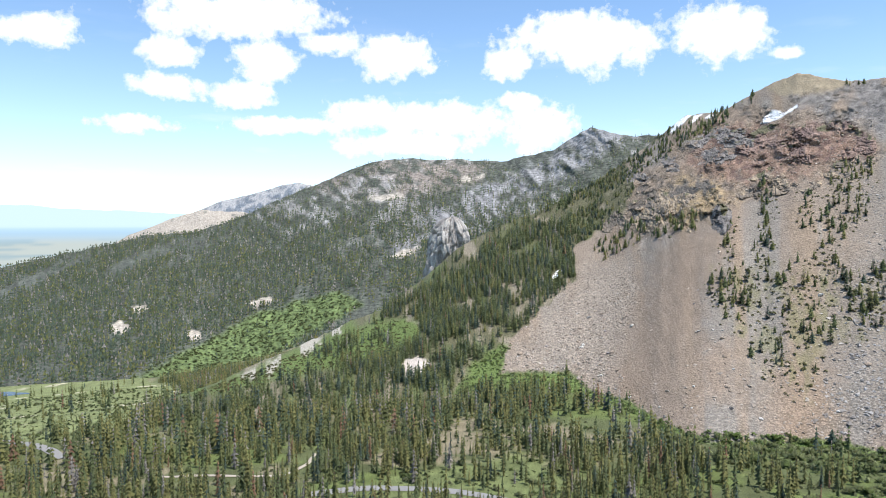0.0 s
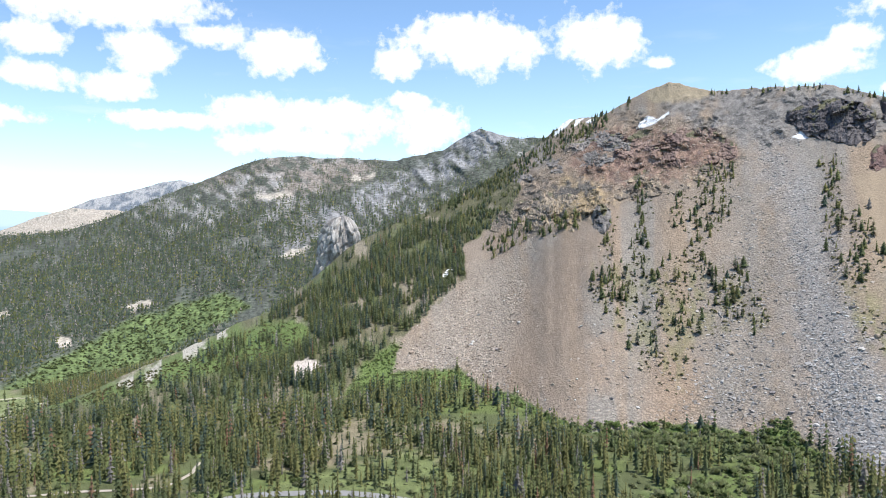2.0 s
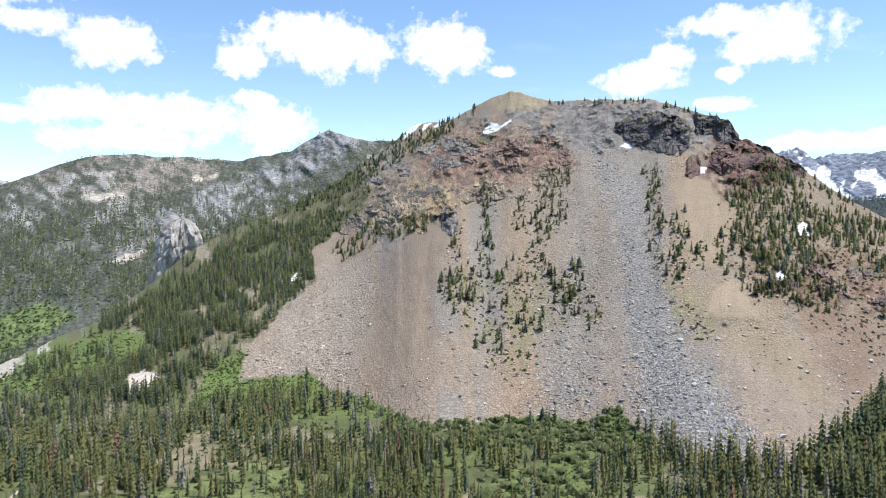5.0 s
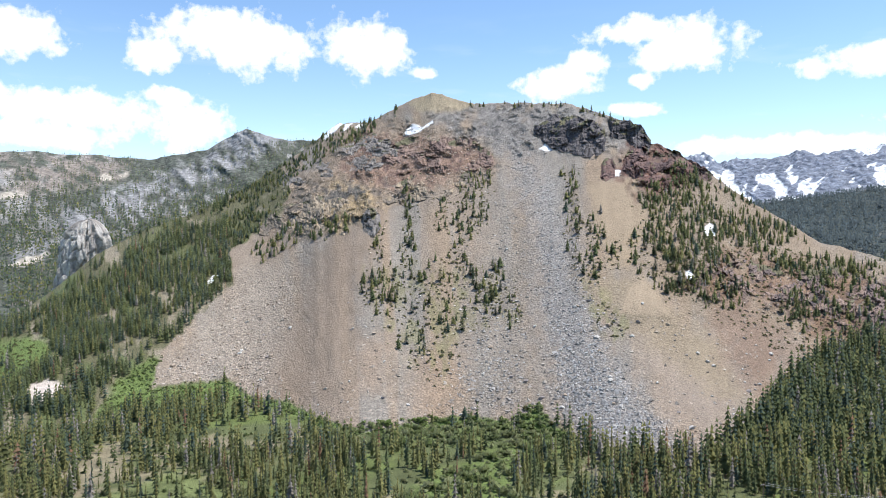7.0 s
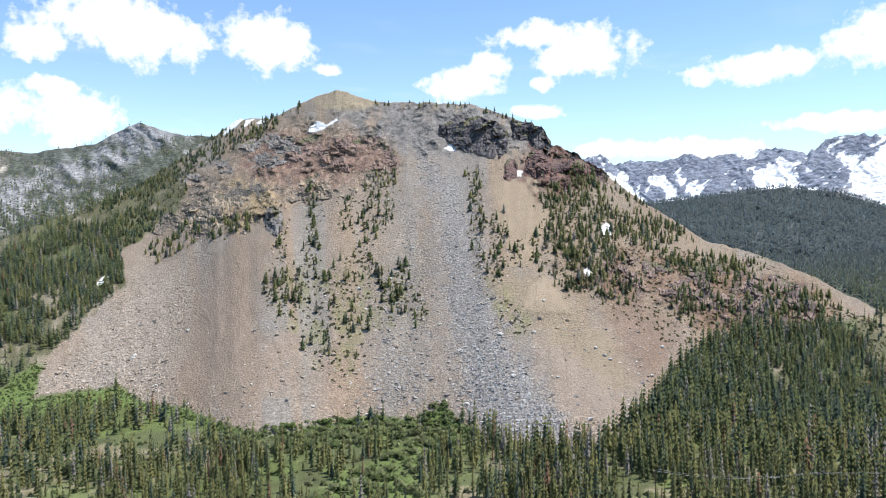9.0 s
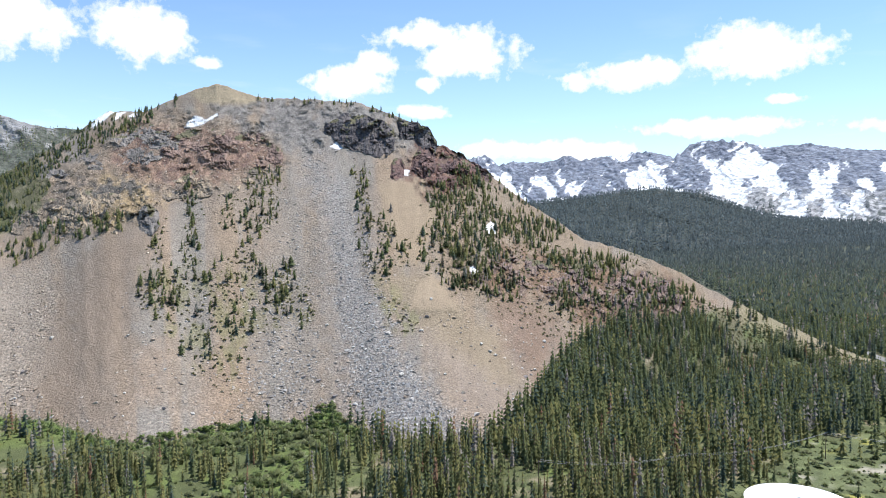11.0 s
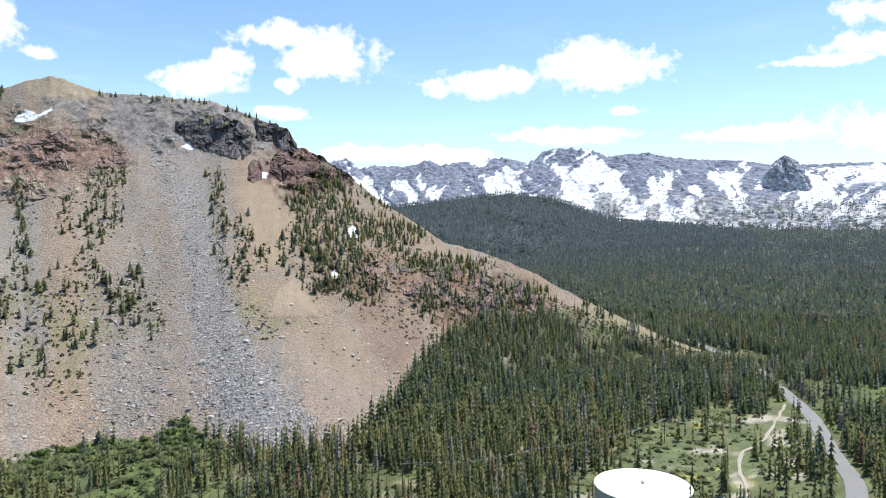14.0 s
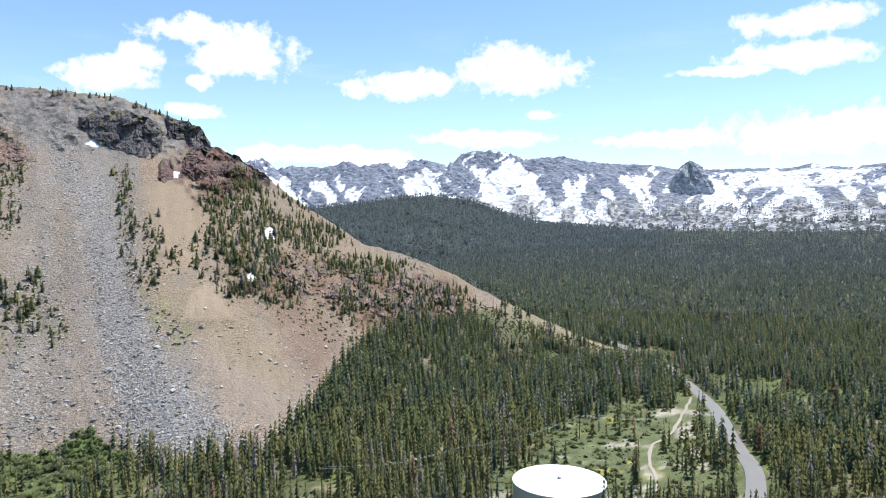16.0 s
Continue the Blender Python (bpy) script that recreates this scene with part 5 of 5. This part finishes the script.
# loose stones, thickest low on the grey chute and the left lobe
n = 150000
b, v = RNG.uniform(4, 56, n), RNG.uniform(0.0, 0.9, n) ** 1.25
el = scree_slope.elevation(b, v)
dense = 0.07 * np.ones(n)
dense = np.maximum(dense, 0.55 * inside(LEFT_LOBE, b, el, 0.6, 0.6, 26))
dense = np.maximum(dense, 0.55 * inside(GREY_CHUTE, b, el, 1.4, 1.0, 30))
dense = np.maximum(dense, 0.3 * inside(GREY_TWO, b, el, 2.0, 1.6, 29))
dense = np.maximum(dense, 0.5 * inside(RUBBLE, b, el, 0.4, 0.5, 31))
dense = np.maximum(dense, 0.3 * inside(TOP_GREY, b, el, 0.4, 0.5, 31))
dense = dense * (1 - 0.85 * inside(BROWN_CHUTE, b, el, 0.5, 0.5, 27)) * (1 - 0.97 * inside(OCHRE_CHUTE, b, el, 0.2, 0.2, 32)) * (1 - inside(OCHRE_MOUND, b, el, 0.2, 0.2, 35)) * (1 - 0.6 * inside(PINK_FAN, b, el, 0.5, 0.4, 28))
keep = RNG.random(n) < dense * inside(SCREE, b, el, 0.05, 0.2, 25)
b, v, el = b[keep], v[keep], el[keep]
x, y, z = scree_slope.point(b, v)
size = 0.25 + 0.8 * RNG.random(len(x)) ** 4 + 0.55 * ramp(v, 0.45, 0.0) * RNG.random(len(x)) ** 2
grey = np.maximum(inside(GREY_CHUTE, b, el, 1.4, 1.0, 30), inside(GREY_TWO, b, el, 2.0, 1.6, 29) * 0.8)[:, None]
col = mix_colours(len(x), (0.26, 0.205, 0.16), (0.40, 0.345, 0.29), RNG) * (1 - grey) + mix_colours(len(x), (0.21, 0.205, 0.20), (0.36, 0.35, 0.34), RNG) * grey
scatter("loose_stones", x, y, z, size, ROCK, col, "countless loose grey and tan stones lying on the scree", M_STONE, "stones")


def rock_mesh(seed, tint, cuts=2):
    tv, tf, _ = lump(seed, 0.2, 0.7, 1)
    me = mesh_of("boulder", tv, tf, np.tile(tint, (len(tv), 1)))
    me.materials.append(M_STONE)
    return me


BOULDERS = [(rock_mesh(80 + k, t), label) for k, (t, label) in enumerate((((0.44, 0.41, 0.38), "pale grey boulder lying on the scree"), ((0.34, 0.27, 0.21), "tan angular boulder lying on the scree"),
                                                                         ((0.25, 0.22, 0.21), "dark grey boulder lying on the scree"), ((0.5, 0.47, 0.43), "whitish boulder lying on the scree")))]
b, v = RNG.uniform(6, 54, 1200), RNG.uniform(0.0, 0.42, 1200) ** 1.2
el = scree_slope.elevation(b, v)
keep = inside(SCREE, b, el, 0.05, 0.2, 25) * (1 - 0.9 * inside(BROWN_CHUTE, b, el, 0.3, 0.3, 27)) > RNG.random(1200)
b, v = b[keep][:220], v[keep][:220]
x, y, z = scree_slope.point(b, v)
for px, py, pz in zip(x, y, z):
    me, label = BOULDERS[RNG.integers(0, 4)]
    s = 0.5 + 0.9 * RNG.random() ** 2.5
    ob = tagged(new("boulder", me), label, "boulder", "boulders on the scree")
    ob.matrix_world = pose(px, py, pz + 0.15 * s, RNG.uniform(-20, 20), RNG.uniform(-20, 20), RNG.uniform(0, 360)) @ Matrix.Diagonal((s * 1.2, s, s, 1))


# ---- rock towers and cliffs ----
def tower(name, b, d, z0, z1, wide, deep, tints, seed, label, lean=0.0, peaks=1.0, mat=None, size=8.0, power=0.6, nu=140, nv=80):
    """A rock tower of blocks and cracks on an oval plan."""
    u, v = np.meshgrid(np.linspace(0, 2 * math.pi, nu), np.linspace(0, 1, nv))
    span = (1 - v ** 1.6) ** power
    side = np.sin(u) * span
    fwd = -np.cos(u) * span
    cx, cy = xy(b, d)
    rx, ry = math.cos(radians(b)), -math.sin(radians(b))
    fx, fy = math.sin(radians(b)), math.cos(radians(b))
    h = (z1 - z0)
    s, q = side * wide, fwd * deep
    z = z0 + v * h
    arc = u * (wide + deep) / 2
    k = size * (ridged(arc / (wide * 0.45), z / (h * 0.33), seed, 5) - 0.62) + 0.4 * size * (ridged(arc / (wide * 0.1), z / (h * 0.25), seed + 3, 3) - 0.6)
    joint, own = cells(arc / (wide * 0.22), z / (h * 0.13), seed + 5)
    k = k + size * (0.5 * (own - 0.5) - 0.25 * ramp(joint, 0.25, 0.0))
    k = k * ramp(v, 1.0, 0.85)
    s, q = s + k * np.sin(u) + lean * v * wide, q - k * np.cos(u)
    z = z + size * 0.8 * peaks * (ridged(arc / (wide * 0.4), u * 0, seed + 7, 4) - 0.6) * v
    x, y = cx + rx * s + fx * q, cy + ry * s + fy * q
    n1 = fbm(arc / (wide * 0.25), z / (h * 0.3), seed + 11, 4)
    c = blend(np.zeros(x.shape + (3,)) + tints[0], tints[1], np.clip(ramp(n1, -0.15, 0.35) + 0.8 * ramp(joint, 0.2, 0.0), 0, 1))
    i = (np.arange(nv - 1)[:, None] * nu + np.arange(nu - 1)).ravel()
    me = mesh_of(name, np.c_[x.ravel(), y.ravel(), z.ravel()], np.c_[i, i + 1, i + nu + 1, i + nu], c.reshape(-1, 3), True)
    me.materials.append(mat or M_FAR)
    return tagged(new(name, me), label, "rock")


M_CRAG = material("jointed_rock", tinted=True, grain=2.5, contrast=0.35, bump=0.8, bump_size=3.0, second=0.15)
tower("rock_outcrop", 0.35, 985, EYE + 985 * math.tan(radians(-6.5)), EYE + 985 * math.tan(radians(0.3)), 37, 30, ((0.52, 0.485, 0.445), (0.30, 0.275, 0.255)), 300, "tall whitish limestone outcrop rising from the forest", 0.14, 1.3, M_CRAG, 11.0, 0.32)
tower("rock_crag", 82.0, 3900, EYE + 3900 * math.tan(radians(1.9)), EYE + 3900 * math.tan(radians(5.1)), 125, 90, ((0.52, 0.53, 0.56), (0.38, 0.395, 0.43)), 310, "steep grey granite crag standing before the snowy range", -0.1, 1.5, M_RANGE, 30.0, 0.62)


def cliff(outline, tints, seed, label, out=4.0, category="cliff", name="basalt_cliff", broken=0.0):
    """A broken rock face standing out of the mountain side: bearing, elevation of the foot and of the top along it."""
    p = np.array(outline, float)
    bs = np.arange(p[0, 0], p[-1, 0], 0.05)
    up = np.linspace(0, 1, 46)
    b, v = np.meshgrid(bs, up)
    lo = line(p, b, 1) - 0.15 + 0.6 * fbm(b * 0.9, b * 0, seed, 4)
    hi = line(p, b, 2) + 0.3 * fbm(b * 1.8, b * 0, seed + 1, 4)
    el = lo + (hi - lo) * v
    mx, my, mz = scree_slope.on(b, el)
    rest_d = np.hypot(mx, my)
    foot_d, back_d = rest_d[:1], rest_d[-1:]
    edge = np.minimum(b - p[0, 0], p[-1, 0] - b)
    w = ramp(edge + 0.12 * fbm(v * 4, b * 2, seed + 2), 0.0, 0.3)
    w = w * (1 - broken + broken * ramp(fbm(b * 1.0, el * 1.5, seed + 11, 4), -0.12, 0.22))
    face_d = foot_d - out * 0.4 + (back_d - foot_d) * (0.12 * v + 0.7 * np.clip(v - 0.78, 0, 1))
    # a broken crag keeps to the slope and climbs it in steps
    step = EYE + rest_d * np.tan(np.radians(el)) + 5 * fbm(b * 1.6, el * 1.2, seed + 12, 3)
    stepped = rest_d - 0.6 - out * ((step / 7.0) % 1.0) ** 1.3
    face_d = face_d * (1 - broken) + stepped * broken
    arc, z = np.radians(b) * 600, EYE + face_d * np.tan(np.radians(el))
    joint, own = cells((arc + 1.2 * value_noise(arc / 5, z / 5, seed + 3)) / 3.4, z / 9.0, seed + 4)
    joint2, own2 = cells((arc + value_noise(arc / 3, z / 3, seed + 5)) / 1.5, z / 2.6, seed + 6)
    proud = (1 - 0.35 * broken) * (2.6 * (own - 0.5) + 1.1 * (own2 - 0.5) + (6 - 3 * broken) * (ridged(arc / 13, z / 40, seed + 7, 3) - 0.6) - 0.9 * ramp(joint, 0.18, 0.0))
    d = (rest_d + 1.2) * (1 - w) + (face_d - proud) * w
    z = EYE + d * np.tan(np.radians(el))
    n1 = fbm(arc / 6, z / 7, seed + 8, 4)
    dark = np.clip(ramp(n1, -0.2, 0.35) + 0.8 * ramp(joint, 0.15, 0.0) + 0.4 * ramp(joint2, 0.15, 0.0), 0, 1)
    c = blend(np.zeros(b.shape + (3,)) + tints[0], tints[1], dark) * (0.75 + 0.5 * own2)[..., None]
    c = blend(c, (0.15, 0.14, 0.085), ramp(fbm(arc / 5, z / 4, seed + 9, 3) + 0.5 * ramp(v, 0.6, 1.0), 0.42, 0.6))
    # the top runs back into the slope
    t = np.linspace(0, 1, 7)[1:, None]
    d = np.r_[d, d[-1:] * (1 - t) + (back_d + 5) * t]
    z = np.r_[z, z[-1:] - 1.0 * t]
    c = np.concatenate([c, np.repeat(c[-1:], 6, 0)])
    x, y = xy(np.repeat(bs[None], len(d), 0), d)
    nb = len(bs)
    i = (np.arange(len(d) - 1)[:, None] * nb + np.arange(nb - 1)).ravel()
    me = mesh_of(name, np.c_[x.ravel(), y.ravel(), z.ravel()], np.c_[i, i + 1, i + nb + 1, i + nb], c.reshape(-1, 3))
    me.materials.append(M_CRAG)
    return tagged(new(name, me), label, category)


BASALT, RED_ROCK, BROWN_STONE = ((0.15, 0.135, 0.135), (0.085, 0.077, 0.083)), ((0.20, 0.125, 0.108), (0.115, 0.078, 0.075)), ((0.27, 0.195, 0.155), (0.155, 0.118, 0.11))
TAN_STONE, GREY_STONE = ((0.36, 0.285, 0.20), (0.19, 0.16, 0.13)), ((0.26, 0.235, 0.215), (0.15, 0.138, 0.13))
cliff([(34.9, 7.4, 7.9), (35.6, 6.9, 8.4), (36.4, 6.5, 8.7), (37.6, 6.2, 8.8), (38.8, 5.8, 8.6), (39.9, 5.6, 8.1), (40.7, 5.9, 7.4)], BASALT, 500, "dark grey cliff of jointed basalt below the summit", 5.0, broken=0.35)
cliff([(40.9, 7.4, 8.5), (41.6, 7.0, 8.4), (42.6, 6.5, 8.1), (43.5, 6.2, 7.6), (44.1, 6.0, 6.7)], BASALT, 520, "dark basalt bluff at the end of the summit ridge", 5.0, broken=0.3)
for outline, stone, seed, out, broken, label in (
        ([(40.2, 3.5, 4.6), (40.7, 3.4, 5.3), (41.2, 3.5, 5.2), (41.5, 3.7, 4.6)], RED_ROCK, 540, 3.0, 0.5, "small dark red crag between two chutes"),
        ([(41.9, 4.4, 5.0), (42.6, 3.9, 6.2), (43.6, 3.5, 6.3), (44.1, 3.4, 5.6)], RED_ROCK, 560, 3.0, 0.7, "dark red crag beside a tan chute"),
        ([(43.9, 3.2, 4.9), (44.6, 3.3, 6.0), (45.4, 3.6, 6.0), (46.5, 3.7, 5.3), (47.7, 3.5, 4.6), (48.7, 3.2, 3.8)], RED_ROCK, 580, 3.0, 0.8, "dark red jagged crag on the mountain's shoulder"),
        ([(12.6, -1.2, 0.3), (14.6, -0.6, 1.5), (16.2, -0.9, 2.5), (17.6, -1.2, 3.0), (19.2, -0.9, 2.6), (20.6, -0.2, 1.4)], TAN_STONE, 600, 2.0, 1.0, "broken tan and dark crag above the scree"),
        ([(20.9, -0.2, 0.7), (21.4, -0.7, 1.3), (22.0, -0.8, 1.3), (22.6, -0.2, 0.7)], GREY_STONE, 620, 2.0, 0.6, "dark grey crag at the head of the scree"),
        ([(14.5, 3.0, 3.9), (17.0, 3.4, 5.2), (19.5, 4.0, 6.6), (22.0, 4.6, 7.4), (24.0, 5.2, 7.2)], GREY_STONE, 640, 2.0, 1.0, "grey broken rock band under the ridge line"),
        ([(22.5, 4.6, 6.3), (24.5, 4.4, 7.0), (27.5, 4.6, 7.3), (30.0, 4.8, 7.0), (31.8, 4.6, 5.8)], ((0.28, 0.195, 0.155), (0.17, 0.12, 0.105)), 660, 2.5, 1.0, "reddish broken rock band below the summit"),
        ([(22.5, 1.6, 2.6), (25.0, 2.2, 4.2), (28.0, 2.6, 4.4), (30.5, 3.0, 4.4)], TAN_STONE, 680, 1.5, 1.0, "tan rubble ledges at the head of the scree"),
        ([(47.5, -4.2, -3.0), (50.0, -5.0, -2.4), (52.6, -5.7, -3.0), (54.6, -5.4, -4.0)], BROWN_STONE, 700, 2.0, 1.0, "brown fractured crag among conifers"),
        ([(54.6, -5.8, -3.3), (57.0, -6.9, -2.9), (59.2, -7.1, -3.2), (61.5, -7.0, -4.0), (63.6, -6.9, -5.2)], BROWN_STONE, 720, 2.5, 1.0, "brown fractured crag above the lower forest")):
    cliff(outline, stone, seed, label, out, "rock", "rock_outcrop", broken)


# ---- the water tank ----
def lathe(name, profile, segs, mat):
    tv, tf = [], []
    for r, z in profile:
        for j in range(segs):
            a = j * 2 * math.pi / segs
            tv.append((r * math.cos(a), r * math.sin(a), z))
    for k in range(len(profile) - 1):
        for j in range(segs):
            p, q = k * segs + j, k * segs + (j + 1) % segs
            tf.append((p, q, q + segs, p + segs))
    me = mesh_of(name, tv, tf)
    me.materials.append(mat)
    return me


def box_mesh(name, sx, sy, sz, mat, bevel=0.02):
    bm = bmesh.new()
    bmesh.ops.create_cube(bm, size=1)
    bmesh.ops.scale(bm, vec=(sx, sy, sz), verts=bm.verts)
    bmesh.ops.bevel(bm, geom=bm.edges[:], offset=bevel, segments=1, affect="EDGES")
    me = bpy.data.meshes.new(name)
    bm.to_mesh(me)
    bm.free()
    me.materials.append(mat)
    return me


M_TANKSIDE = material("grey_green_tank_paint", (0.42, 0.43, 0.40), 0.6, grain=2.0, contrast=0.08, bump=0.05, second=0.1)
M_STEEL = material("galvanised_steel", (0.35, 0.35, 0.36), 0.5, metal=0.6, grain=0.5, contrast=0.1, bump=0)
M_WOODPOLE = material("weathered_pole_wood", (0.16, 0.12, 0.09), 0.9, grain=0.4, contrast=0.3, bump=0.3, bump_size=0.2)
tank = tagged(new("water_tank"), "large round water tank with a flat white roof", "tank")
tz = float(ground_at(tx, ty))
tank.location = (tx, ty, tz - 0.3)
part("tank_wall", lathe("tank_wall", ((15.15, 0.0), (15.15, 7.0), (15.2, 7.05), (15.2, 7.2), (15.0, 7.2)), 96, M_TANKSIDE), tank, "grey painted curved wall")
part("tank_roof", lathe("tank_roof", ((15.35, 7.18), (15.4, 7.25), (15.3, 7.32), (10, 7.6), (5, 7.8), (0.6, 7.92), (0.05, 7.93)), 96, M_TANK), tank, "sunlit white roof")
hatch = part("roof_vent", lathe("roof_vent", ((0.45, 7.8), (0.45, 8.3), (0.75, 8.35), (0.7, 8.5), (0.05, 8.7)), 16, M_STEEL), tank, "small grey vent")
ladder = new("ladder")
ladder.parent = tank
ladder.location = (15.5, 0, 0)
for sgn in (-0.25, 0.25):
    rail = part("rail", box_mesh("rail", 0.06, 0.06, 7.6, M_STEEL), ladder)
    rail.location = (0, sgn, 3.9)
rung_mesh = box_mesh("rung", 0.04, 0.5, 0.04, M_STEEL, 0.01)
for k in range(22):
    rung = part("rung", rung_mesh, ladder)
    rung.location = (0, 0, 0.5 + 0.32 * k)


# ---- power line ----
def pole(b, el):
    d = float(ground_distance(np.array([b]), np.array([el]))[0])
    px, py = xy(b, d)
    ob = tagged(new("power_pole"), "weathered wooden power pole with a crossarm", "pole", "power poles")
    ob.location = (px, py, float(ground_at(px, py)) - 0.3)
    part("post", lathe("post", ((0.17, 0), (0.15, 4), (0.12, 10.5), (0.02, 10.55)), 10, M_WOODPOLE), ob)
    arm = part("crossarm", box_mesh("crossarm", 2.4, 0.12, 0.14, M_WOODPOLE), ob)
    arm.location = (0, 0.18, 9.8)
    for s in (-1.05, 0, 1.05):
        ins = part("insulator", lathe("insulator", ((0.03, 0), (0.07, 0.05), (0.04, 0.1), (0.07, 0.15), (0.02, 0.22)), 8, M_STEEL), ob)
        ins.location = (s, 0.18, 9.87)
    return Vector((px, py, float(ground_at(px, py)) + 9.75))


def wire(a, c):
    cu = bpy.data.curves.new("power_cable", "CURVE")
    cu.dimensions, cu.bevel_depth = "3D", 0.035
    sp = cu.splines.new("POLY")
    sp.points.add(20)
    for k in range(21):
        t = k / 20
        p = a.lerp(c, t)
        sp.points[k].co = (p.x, p.y, p.z - 2.2 * 4 * t * (1 - t), 1)
    cu.materials.append(M_STEEL)
    return tagged(new("power_cable", cu), "thin grey power cable strung between wooden poles", "cable", "power cables")


poles = [pole(b, el) for b, el in ((52.5, -21.0), (64.0, -19.6), (73.6, -16.6), (83.6, -15.6))]
for a, c in zip(poles, poles[1:]):
    for s in (-1.05, 1.05):
        wire(a + Vector((s, 0.18, 0.35)), c + Vector((s, 0.18, 0.35)))
